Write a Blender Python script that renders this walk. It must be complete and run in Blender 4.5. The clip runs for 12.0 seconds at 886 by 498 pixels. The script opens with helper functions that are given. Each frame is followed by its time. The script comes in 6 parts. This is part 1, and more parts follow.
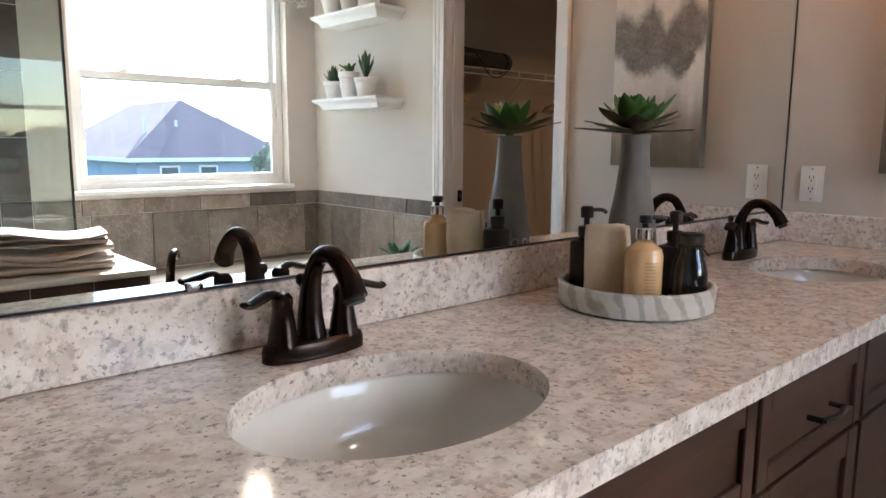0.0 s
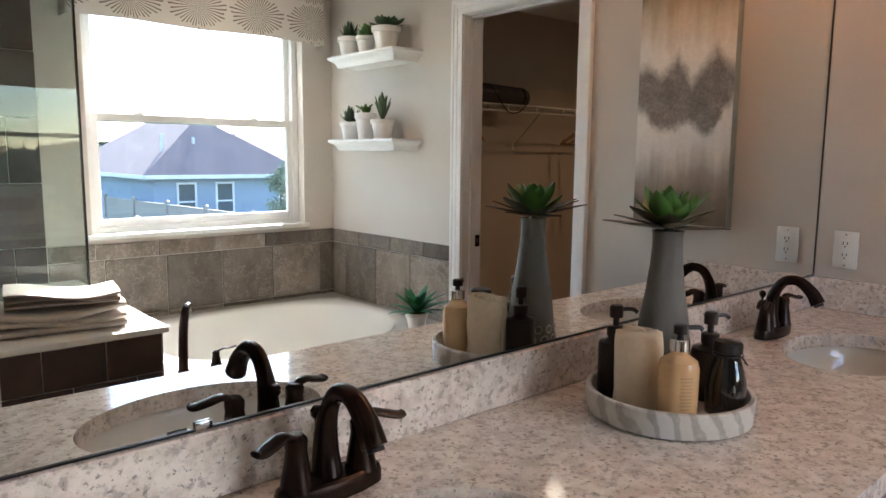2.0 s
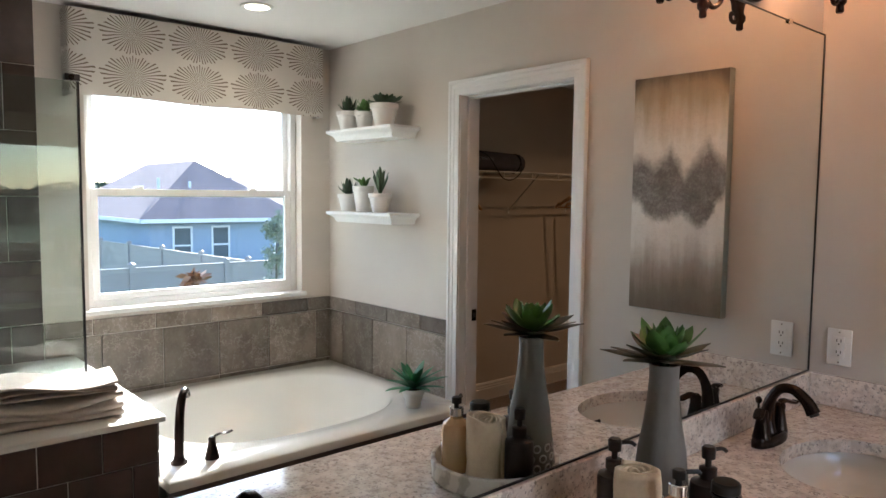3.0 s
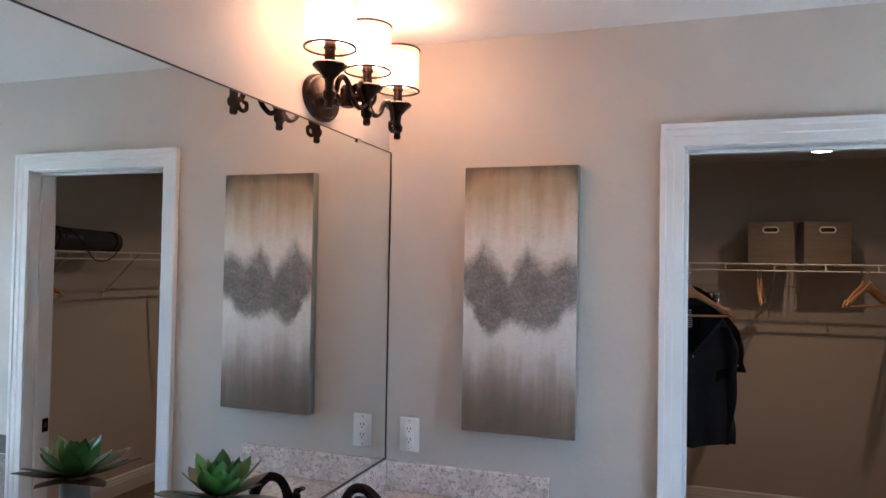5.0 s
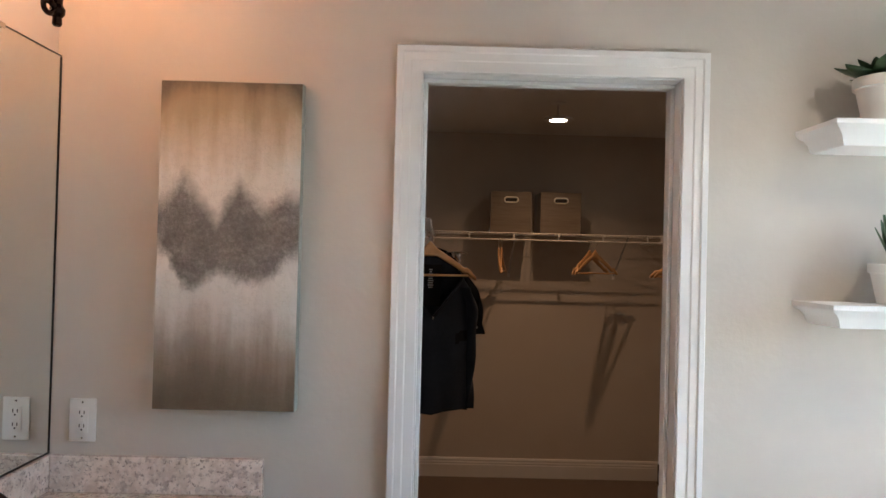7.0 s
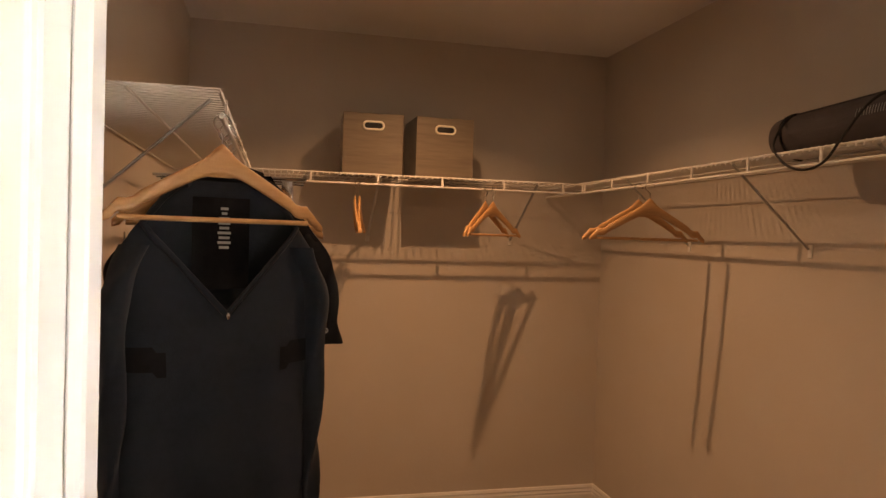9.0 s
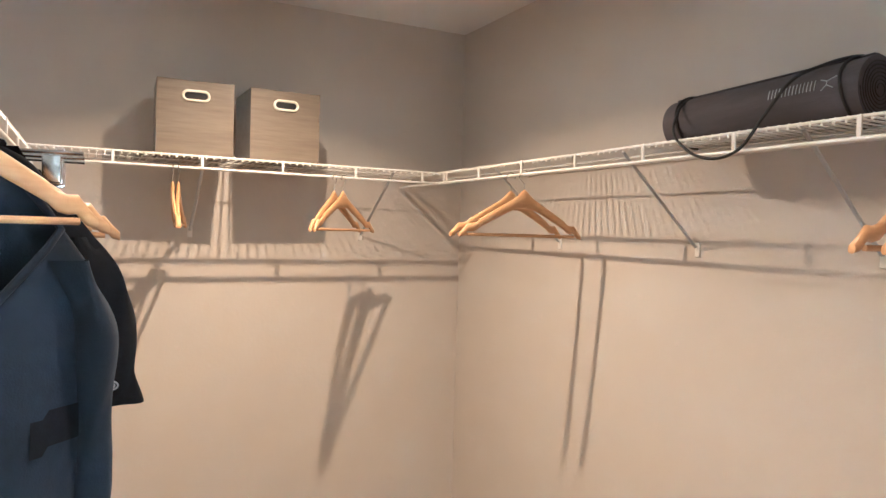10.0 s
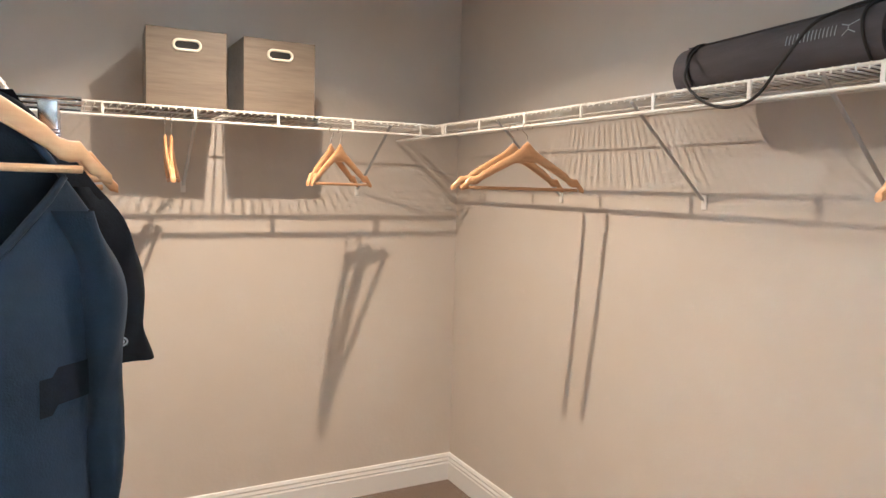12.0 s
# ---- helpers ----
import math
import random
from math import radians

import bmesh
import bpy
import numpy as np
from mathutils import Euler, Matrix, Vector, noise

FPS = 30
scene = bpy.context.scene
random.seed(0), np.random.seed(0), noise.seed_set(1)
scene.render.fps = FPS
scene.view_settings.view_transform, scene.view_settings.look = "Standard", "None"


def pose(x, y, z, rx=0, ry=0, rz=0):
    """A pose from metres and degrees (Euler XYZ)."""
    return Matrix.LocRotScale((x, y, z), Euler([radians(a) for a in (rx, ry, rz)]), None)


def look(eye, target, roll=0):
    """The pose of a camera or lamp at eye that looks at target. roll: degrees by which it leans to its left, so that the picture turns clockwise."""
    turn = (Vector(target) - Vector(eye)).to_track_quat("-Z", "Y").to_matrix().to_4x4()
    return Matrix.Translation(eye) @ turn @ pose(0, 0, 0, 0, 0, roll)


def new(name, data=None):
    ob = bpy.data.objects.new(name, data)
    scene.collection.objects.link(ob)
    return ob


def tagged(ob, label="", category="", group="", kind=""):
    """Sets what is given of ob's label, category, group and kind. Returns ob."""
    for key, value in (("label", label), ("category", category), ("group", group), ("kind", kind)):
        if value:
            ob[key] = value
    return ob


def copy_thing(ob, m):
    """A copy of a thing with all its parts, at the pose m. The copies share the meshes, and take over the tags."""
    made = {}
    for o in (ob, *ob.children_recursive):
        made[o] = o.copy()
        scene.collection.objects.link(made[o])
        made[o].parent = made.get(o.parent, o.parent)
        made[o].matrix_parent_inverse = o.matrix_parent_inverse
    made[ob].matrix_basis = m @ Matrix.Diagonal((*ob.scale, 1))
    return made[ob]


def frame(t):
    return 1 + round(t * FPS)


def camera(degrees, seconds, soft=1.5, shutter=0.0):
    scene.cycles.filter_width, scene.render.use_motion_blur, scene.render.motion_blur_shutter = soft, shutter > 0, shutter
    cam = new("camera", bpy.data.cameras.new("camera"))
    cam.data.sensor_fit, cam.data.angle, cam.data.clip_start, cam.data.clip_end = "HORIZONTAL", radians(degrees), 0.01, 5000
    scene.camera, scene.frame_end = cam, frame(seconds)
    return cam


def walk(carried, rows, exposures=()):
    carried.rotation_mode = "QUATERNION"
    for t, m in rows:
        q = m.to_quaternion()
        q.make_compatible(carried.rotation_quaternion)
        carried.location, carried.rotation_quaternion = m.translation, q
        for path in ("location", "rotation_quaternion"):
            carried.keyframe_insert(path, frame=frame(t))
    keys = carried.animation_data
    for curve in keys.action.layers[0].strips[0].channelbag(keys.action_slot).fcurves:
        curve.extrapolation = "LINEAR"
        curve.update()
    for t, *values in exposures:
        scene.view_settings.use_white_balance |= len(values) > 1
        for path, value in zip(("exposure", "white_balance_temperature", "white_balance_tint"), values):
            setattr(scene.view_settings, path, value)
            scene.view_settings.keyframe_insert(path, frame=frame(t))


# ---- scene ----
cam = camera(64.7, 12.0)
PATH = [
    (0, (-2.418, -0.982, 1.205), (-1.089, 0.483, 0.907), 0.4),
    (0.5, (-2.377, -0.944, 1.207), (-1.05, 0.522, 0.908), 0.4),
    (1, (-2.364, -0.927, 1.235), (-1.046, 0.547, 0.936), 0.4),
    (1.5, (-2.36, -0.913, 1.296), (-1.053, 0.571, 0.998), 0.4),
    (2, (-2.372, -0.907, 1.362), (-1.07, 0.589, 1.1), 0.5),
    (2.5, (-2.381, -0.905, 1.452), (-1.086, 0.606, 1.253), 0.4),
    (2.7, (-2.386, -0.899, 1.493), (-1.09, 0.615, 1.318), 0.4),
    (4.3, (-2.312, -0.943, 1.682), (-0.636, 0.148, 1.701), 0.8),
    (4.5, (-2.296, -0.946, 1.69), (-0.537, 0.007, 1.715), 0.8),
    (5, (-2.269, -0.987, 1.667), (-0.378, -0.338, 1.716), 1.0),
    (5.5, (-2.233, -1.004, 1.671), (-0.275, -0.602, 1.711), 1.2),
    (6, (-2.209, -0.997, 1.651), (-0.221, -0.783, 1.685), 1.3),
    (6.5, (-2.143, -1.009, 1.597), (-0.145, -0.928, 1.632), 1.3),
    (6.7, (-2.063, -1.031, 1.575), (-0.063, -1.008, 1.61), 1.4),
    (8.3, (-0.923, -1.042, 1.463), (1.072, -1.18, 1.426), 1.6),
    (8.5, (-0.772, -1.034, 1.462), (1.212, -1.281, 1.423), 1.7),
    (9, (-0.405, -1.11, 1.456), (1.534, -1.576, 1.419), 1.7),
    (9.5, (-0.163, -1.136, 1.481), (1.7, -1.86, 1.427), 1.7),
    (10, (0.015, -1.18, 1.474), (1.797, -2.086, 1.423), 1.7),
    (10.5, (0.11, -1.191, 1.475), (1.86, -2.158, 1.413), 1.7),
    (11, (0.142, -1.201, 1.466), (1.896, -2.16, 1.389), 1.7),
    (11.5, (0.156, -1.176, 1.469), (1.901, -2.143, 1.325), 1.6),
    (12, (0.067, -1.16, 1.462), (1.827, -2.094, 1.289), 1.5),
]

# ---- exposure follows the phone as it moves from daylight into the closet ----
EXPOSURES = [(0.0, 3.4, 5900, 12), (1.5, 3.31, 6000, 12), (2.7, 3.21, 6050, 12), (4.5, 3.45, 4750, 8), (5.5, 3.55, 4950, 8), (6.0, 3.5, 5200, 9), (6.7, 3.45, 5600, 9), (8.5, 4.1, 6400, 12), (9.0, 4.75, 7400, 18), (9.5, 6.3, 5300, 6), (10.0, 6.5, 4350, -3), (10.5, 6.52, 4220, -5), (12.0, 6.47, 4200, -5)]
walk(cam, [(t, look(eye, target, roll)) for t, eye, target, roll in PATH], EXPOSURES)

# ---- world and sun ----
SUN_TRAVEL = Vector((-0.75, 1.0, -0.72)).normalized()
world = bpy.data.worlds.new("world")
scene.world = world
world.use_nodes = True
wn = world.node_tree.nodes
sky = wn.new("ShaderNodeTexSky")
sky.sky_type = 'NISHITA'
sky.sun_disc = False
sky.sun_elevation = math.asin(-SUN_TRAVEL.z)
sky.sun_rotation = math.atan2(-SUN_TRAVEL.x, -SUN_TRAVEL.y)
sky.air_density, sky.dust_density, sky.ozone_density = 1.0, 0.6, 2.0
wn["Background"].inputs["Strength"].default_value = 0.15
world.node_tree.links.new(sky.outputs[0], wn["Background"].inputs["Color"])
sun = new("sun", bpy.data.lights.new("sun", 'SUN'))
sun.data.energy, sun.data.angle, sun.data.color = 4.0, radians(0.5), (1.0, 0.93, 0.84)
sun.matrix_world = look((0, -30, 20), Vector((0, -30, 20)) + SUN_TRAVEL)


def lamp_disk(name, at, radius, power, colour, spread=150):
    ob = new(name, bpy.data.lights.new(name, 'AREA'))
    ob.data.shape, ob.data.size, ob.data.energy, ob.data.color = 'DISK', 2 * radius, power, colour
    ob.data.spread = radians(spread)
    ob.location = at
    return ob


CLOSET_DISC, CLOSET_CAN = (2.05, -1.71, 2.337), (0.80, -1.69)
BATH_CAN = (-0.80, -2.27)
lamp_disk("closet_disc_lamp", (CLOSET_DISC[0], CLOSET_DISC[1], CLOSET_DISC[2] - 0.004), 0.014, 0.42, (1.0, 0.535, 0.25), 140)
lamp_disk("closet_downlight_lamp", (*CLOSET_CAN, 2.425), 0.02, 0.10, (1.0, 0.535, 0.25), 120)
lamp_disk("bath_downlight_lamp", (BATH_CAN[0], BATH_CAN[1], 2.425), 0.05, 0.35, (1.0, 0.80, 0.60))
for sx in (-0.725, -0.505, -0.285):
    bulb = new("sconce_bulb", bpy.data.lights.new("sconce_bulb", 'POINT'))
    bulb.data.energy, bulb.data.color, bulb.data.shadow_soft_size = 0.06, (1.0, 0.46, 0.23), 0.02
    bulb.location = (sx, -0.15, 2.275)


# ---- materials ----
def nodes_of(name):
    m = bpy.data.materials.new(name)
    m.use_nodes = True
    nt = m.node_tree
    return m, nt, nt.nodes["Principled BSDF"]


def put(nt, kind, **inputs):
    n = nt.nodes.new(kind)
    for k, v in inputs.items():
        n.inputs[k.replace("_", " ")].default_value = v
    return n


def calc(nt, op, a, b=0.0, clamp=False):
    n = nt.nodes.new("ShaderNodeMath")
    n.operation, n.use_clamp = op, clamp
    for i, v in enumerate((a, b)):
        if isinstance(v, (int, float)):
            n.inputs[i].default_value = v
        else:
            nt.links.new(v, n.inputs[i])
    return n.outputs[0]


def blend(nt, fac, a, b):
    n = nt.nodes.new("ShaderNodeMix")
    n.data_type = 'RGBA'
    if isinstance(fac, (int, float)):
        n.inputs[0].default_value = fac
    else:
        nt.links.new(fac, n.inputs[0])
    for i, v in ((6, a), (7, b)):
        if isinstance(v, tuple):
            n.inputs[i].default_value = (*v[:3], 1)
        else:
            nt.links.new(v, n.inputs[i])
    return n.outputs[2]


def steps(nt, value, *stops):
    n = nt.nodes.new("ShaderNodeValToRGB")
    while len(n.color_ramp.elements) < len(stops):
        n.color_ramp.elements.new(0.5)
    for e, (p, c) in zip(n.color_ramp.elements, stops):
        e.position = p
        e.color = (*c, 1) if isinstance(c, tuple) else (c, c, c, 1)
    nt.links.new(value, n.inputs[0])
    return n.outputs[0]


def noise_of(nt, co, scale, detail=4.0, rough=0.55, stretch=None):
    if stretch:
        mp = nt.nodes.new("ShaderNodeMapping")
        mp.inputs["Scale"].default_value = stretch
        nt.links.new(co, mp.inputs[0])
        co = mp.outputs[0]
    n = put(nt, "ShaderNodeTexNoise", Scale=scale, Detail=detail, Roughness=rough)
    nt.links.new(co, n.inputs["Vector"])
    return n.outputs[0]


def coords(nt):
    return nt.nodes.new("ShaderNodeTexCoord").outputs["Object"]


def relief(nt, bsdf, height, strength, distance):
    b = put(nt, "ShaderNodeBump", Strength=strength, Distance=distance)
    nt.links.new(height, b.inputs["Height"])
    nt.links.new(b.outputs[0], bsdf.inputs["Normal"])


def mat(name, a, b=None, scale=20.0, rough=0.5, metal=0.0, bump=0.0, bump_scale=None, stretch=None, vary=0.0, coat=0.0, sheen=0.0, depth=0.002):
    """A surface whose colour wanders between a and b at two scales, with fine relief."""
    m, nt, p = nodes_of(name)
    b = b or tuple(c * 0.85 for c in a)
    co = coords(nt)
    n1 = noise_of(nt, co, scale, 5.0, 0.6, stretch)
    n2 = noise_of(nt, co, scale * 0.17, 3.0, 0.5, stretch)
    mix = calc(nt, 'ADD', calc(nt, 'MULTIPLY', n1, 0.6), calc(nt, 'MULTIPLY', n2, 0.4))
    col = blend(nt, steps(nt, mix, (0.35, 0.0), (0.65, 1.0)), a, b)
    if vary:
        info = nt.nodes.new("ShaderNodeObjectInfo")
        hsv = nt.nodes.new("ShaderNodeHueSaturation")
        v = calc(nt, 'ADD', calc(nt, 'MULTIPLY', info.outputs["Random"], 2 * vary), 1.0 - vary)
        nt.links.new(v, hsv.inputs["Value"])
        nt.links.new(col, hsv.inputs["Color"])
        col = hsv.outputs[0]
    nt.links.new(col, p.inputs["Base Color"])
    p.inputs["Metallic"].default_value = metal
    p.inputs["Coat Weight"].default_value = coat
    p.inputs["Sheen Weight"].default_value = sheen
    r = calc(nt, 'ADD', calc(nt, 'MULTIPLY', n2, 0.16), rough - 0.08, True)
    nt.links.new(r, p.inputs["Roughness"])
    if bump:
        h = noise_of(nt, co, bump_scale or scale * 2, 3.0, 0.5, stretch)
        relief(nt, p, h, bump, depth)
    return m


def glowing(name, colour, strength):
    m, nt, p = nodes_of(name)
    p.inputs["Base Color"].default_value = (0.8, 0.78, 0.74, 1)
    p.inputs["Emission Color"].default_value = (*colour, 1)
    p.inputs["Emission Strength"].default_value = strength
    return m


def clear(name, colour=(1, 1, 1), rough=0.0, ior=1.45):
    m, nt, p = nodes_of(name)
    p.inputs["Base Color"].default_value = (*colour, 1)
    p.inputs["Transmission Weight"].default_value = 1.0
    p.inputs["Roughness"].default_value = rough
    p.inputs["IOR"].default_value = ior
    return m


WALL = mat("greige_wall_paint", (0.60, 0.555, 0.50), (0.57, 0.525, 0.47), 3, 0.62, bump=0.16, bump_scale=55, depth=0.004)
CEIL = mat("white_ceiling_paint", (0.80, 0.79, 0.77), (0.77, 0.76, 0.74), 3, 0.8, bump=0.3, bump_scale=40, depth=0.004)
TRIM = mat("white_gloss_trim_paint", (0.80, 0.80, 0.79), (0.79, 0.79, 0.78), 5, 0.5)
VINYL = mat("white_vinyl", (0.82, 0.82, 0.81), (0.78, 0.78, 0.77), 6, 0.38)
ACRYL = mat("white_acrylic", (0.80, 0.79, 0.75), (0.78, 0.77, 0.73), 2, 0.14, coat=0.3)
CERAM = mat("white_glazed_china", (0.80, 0.77, 0.73), (0.78, 0.75, 0.71), 3, 0.10, coat=0.5)
BRONZE = mat("oil_rubbed_bronze", (0.020, 0.013, 0.011), (0.042, 0.025, 0.019), 30, 0.25, metal=0.75, bump=0.05, bump_scale=120)
ESPRESSO = mat("espresso_stained_wood", (0.062, 0.030, 0.020), (0.045, 0.022, 0.015), 18, 0.36, bump=0.12, bump_scale=60, stretch=(1, 1, 6))
# espresso darkened for carcass and toe kick: gap shade is put into the colour
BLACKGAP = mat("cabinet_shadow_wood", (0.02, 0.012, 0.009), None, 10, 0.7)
CARPET = mat("brown_carpet", (0.20, 0.135, 0.09), (0.13, 0.085, 0.055), 160, 0.95, bump=0.9, bump_scale=300, sheen=0.3, depth=0.006)
TILEFLOOR = mat("beige_floor_tile", (0.40, 0.35, 0.29), (0.33, 0.29, 0.24), 6, 0.4, bump=0.1)
GROUT = mat("pale_grout", (0.70, 0.66, 0.60), (0.62, 0.58, 0.52), 60, 0.85, bump=0.4, bump_scale=200)
WIRE = mat("white_coated_wire", (0.78, 0.77, 0.74), (0.74, 0.73, 0.70), 12, 0.35)
GALV = mat("grey_coated_steel", (0.50, 0.52, 0.54), (0.44, 0.46, 0.48), 20, 0.35, metal=0.3)
STEEL = mat("bright_steel_wire", (0.70, 0.70, 0.68), (0.6, 0.6, 0.58), 30, 0.22, metal=1.0)
HANGWOOD = mat("pale_varnished_wood", (0.60, 0.36, 0.17), (0.50, 0.28, 0.12), 14, 0.32, bump=0.08, bump_scale=50, stretch=(1, 8, 8), coat=0.25)
KNIT = mat("charcoal_knit_fabric", (0.017, 0.022, 0.031), (0.013, 0.017, 0.024), 60, 0.8, bump=0.5, bump_scale=420, sheen=0.06, depth=0.001)
BLACKKNIT = mat("black_knit_fabric", (0.006, 0.0065, 0.008), (0.009, 0.0095, 0.012), 60, 0.9, bump=0.4, bump_scale=420, sheen=0.0, depth=0.001)
PRINT = mat("grey_print", (0.45, 0.47, 0.48), (0.38, 0.40, 0.41), 90, 0.6)
BOXCLOTH = mat("taupe_shot_fabric", (0.19, 0.155, 0.115), (0.125, 0.10, 0.072), 45, 0.55, bump=0.35, bump_scale=90, stretch=(1, 0.12, 1.6), sheen=0.25)
CREAMPL = mat("cream_plastic", (0.80, 0.77, 0.66), (0.76, 0.73, 0.62), 10, 0.35)
MATFOAM = mat("grey_foam", (0.078, 0.068, 0.074), (0.058, 0.050, 0.055), 40, 0.75, bump=0.5, bump_scale=220, stretch=(0.2, 1, 1))
CORD = mat("black_cord", (0.012, 0.012, 0.013), None, 80, 0.7)
TERRY = mat("cream_terry_towel", (0.82, 0.66, 0.48), (0.74, 0.57, 0.40), 70, 0.95, bump=0.45, bump_scale=330, sheen=0.2, depth=0.002)
TERRYW = mat("white_terry_towel", (0.60, 0.54, 0.48), (0.52, 0.465, 0.41), 70, 0.95, bump=0.45, bump_scale=330, sheen=0.2, depth=0.002)
TERRYG = mat("taupe_towel", (0.40, 0.335, 0.29), (0.34, 0.285, 0.25), 70, 0.95, bump=0.45, bump_scale=330, sheen=0.2, depth=0.002)
POT = mat("white_matte_ceramic", (0.76, 0.75, 0.73), (0.72, 0.71, 0.69), 12, 0.5, bump=0.06, bump_scale=60)
SOIL = mat("brown_moss", (0.13, 0.085, 0.045), (0.07, 0.045, 0.025), 90, 0.95, bump=1.0, bump_scale=160, depth=0.006)
LEAFD = mat("dark_succulent_leaf", (0.025, 0.060, 0.028), (0.045, 0.085, 0.035), 14, 0.42, vary=0.25)
LEAFG = mat("green_succulent_leaf", (0.10, 0.24, 0.045), (0.05, 0.12, 0.03), 12, 0.40, vary=0.25)
LEAFR = mat("reddish_succulent_leaf", (0.055, 0.075, 0.030), (0.085, 0.050, 0.035), 9, 0.45, vary=0.25)
LEAFA = mat("grey_green_aloe", (0.09, 0.15, 0.075), (0.06, 0.11, 0.055), 20, 0.45, vary=0.2)
LEAFT = mat("bright_green_leaf", (0.03, 0.22, 0.10), (0.02, 0.14, 0.06), 20, 0.4, vary=0.2)
VASE = mat("grey_stoneware", (0.20, 0.185, 0.165), (0.155, 0.14, 0.125), 24, 0.6, bump=0.25, bump_scale=140, stretch=(1, 1, 0.3))
RINGS = mat("pale_glaze", (0.58, 0.56, 0.52), None, 30, 0.5)
DARKBOT = mat("dark_bronze_bottle", (0.030, 0.022, 0.020), (0.045, 0.032, 0.028), 30, 0.32, metal=0.5)
LOTION = mat("amber_lotion", (0.72, 0.47, 0.24), (0.68, 0.42, 0.20), 4, 0.16, coat=0.6)
LOTLABEL = mat("printed_tan_label", (0.50, 0.33, 0.17), None, 60, 0.5)
CHROME = mat("polished_silver", (0.75, 0.73, 0.70), None, 10, 0.12, metal=1.0)
BLACKPL = mat("black_plastic", (0.012, 0.012, 0.013), None, 30, 0.3)
DARKGLASS = mat("dark_glass_bottle", (0.012, 0.013, 0.014), (0.02, 0.02, 0.02), 8, 0.06, coat=0.8)
LABELW = mat("white_paper_label", (0.72, 0.72, 0.70), None, 40, 0.6)
OUTLET = mat("white_outlet_plastic", (0.80, 0.79, 0.77), (0.78, 0.77, 0.75), 8, 0.3)
SLOT = mat("dark_slot", (0.03, 0.03, 0.03), None, 30, 0.6)
CANVASE = mat("grey_canvas_edge", (0.34, 0.36, 0.33), (0.28, 0.30, 0.27), 30, 0.7, bump=0.2, bump_scale=200)
SHOWERT = mat("dark_brown_tile", (0.085, 0.058, 0.050), (0.052, 0.037, 0.032), 9, 0.3, bump=0.1, bump_scale=40, vary=0.15)
LAMPGLOW = glowing("lit_frosted_glass", (1.0, 0.48, 0.23), 1.6)
CANGLOW = glowing("lit_lens", (1.0, 0.80, 0.58), 1.8)
for cloth_mat in (KNIT, BLACKKNIT):
    cloth_mat.node_tree.nodes["Principled BSDF"].inputs["Specular IOR Level"].default_value = 0.12
WINGLASS = clear("window_glass", (0.62, 0.64, 0.65))
SHGLASS = clear("shower_glass", (0.66, 0.75, 0.73))


def mirror_material():
    m, nt, p = nodes_of("silvered_mirror")
    p.inputs["Base Color"].default_value = (0.86, 0.89, 0.87, 1)
    p.inputs["Metallic"].default_value = 1.0
    p.inputs["Roughness"].default_value = 0.0
    return m


def sheer_material():
    m, nt, p = nodes_of("sheer_organza")
    co = coords(nt)
    p.inputs["Base Color"].default_value = (0.80, 0.62, 0.45, 1)
    p.inputs["Roughness"].default_value = 0.8
    tr = nt.nodes.new("ShaderNodeBsdfTransparent")
    tl = nt.nodes.new("ShaderNodeBsdfTranslucent")
    tl.inputs[0].default_value = (0.85, 0.62, 0.42, 1)
    a, b = nt.nodes.new("ShaderNodeMixShader"), nt.nodes.new("ShaderNodeMixShader")
    weave = steps(nt, noise_of(nt, co, 300, 2.0), (0.4, 0.34), (0.6, 0.46))
    nt.links.new(weave, a.inputs[0])
    nt.links.new(tr.outputs[0], a.inputs[1])
    b.inputs[0].default_value = 0.6
    nt.links.new(p.outputs[0], b.inputs[1])
    nt.links.new(tl.outputs[0], b.inputs[2])
    nt.links.new(b.outputs[0], a.inputs[2])
    nt.links.new(a.outputs[0], nt.nodes["Material Output"].inputs[0])
    return m


def quartz_material():
    """Cream quartz with soft beige clouds, pale chips and sparse grey-brown flecks."""
    m, nt, p = nodes_of("speckled_quartz")
    co = coords(nt)
    big = steps(nt, noise_of(nt, co, 30, 5.0, 0.6), (0.40, 0.0), (0.60, 1.0))
    mid = steps(nt, noise_of(nt, co, 62, 4.0, 0.62), (0.53, 0.0), (0.63, 1.0))
    dark = steps(nt, noise_of(nt, co, 105, 3.0, 0.6), (0.60, 0.0), (0.66, 1.0))
    fine = steps(nt, noise_of(nt, co, 260, 3.0, 0.7), (0.58, 0.0), (0.68, 1.0))
    cells = put(nt, "ShaderNodeTexVoronoi", Scale=120.0)
    nt.links.new(co, cells.inputs["Vector"])
    chip = steps(nt, cells.outputs["Color"], (0.72, 0.0), (0.80, 1.0))
    c = blend(nt, calc(nt, 'MULTIPLY', big, 0.8), (0.83, 0.75, 0.685), (0.61, 0.52, 0.46))
    c = blend(nt, calc(nt, 'MULTIPLY', mid, 0.8), c, (0.43, 0.37, 0.335))
    c = blend(nt, calc(nt, 'MULTIPLY', chip, 0.35), c, (0.86, 0.82, 0.78))
    c = blend(nt, calc(nt, 'MULTIPLY', dark, 0.85), c, (0.27, 0.235, 0.215))
    c = blend(nt, calc(nt, 'MULTIPLY', fine, 0.25), c, (0.40, 0.35, 0.32))
    nt.links.new(c, p.inputs["Base Color"])
    p.inputs["Roughness"].default_value = 0.10
    p.inputs["Coat Weight"].default_value = 0.15
    return m


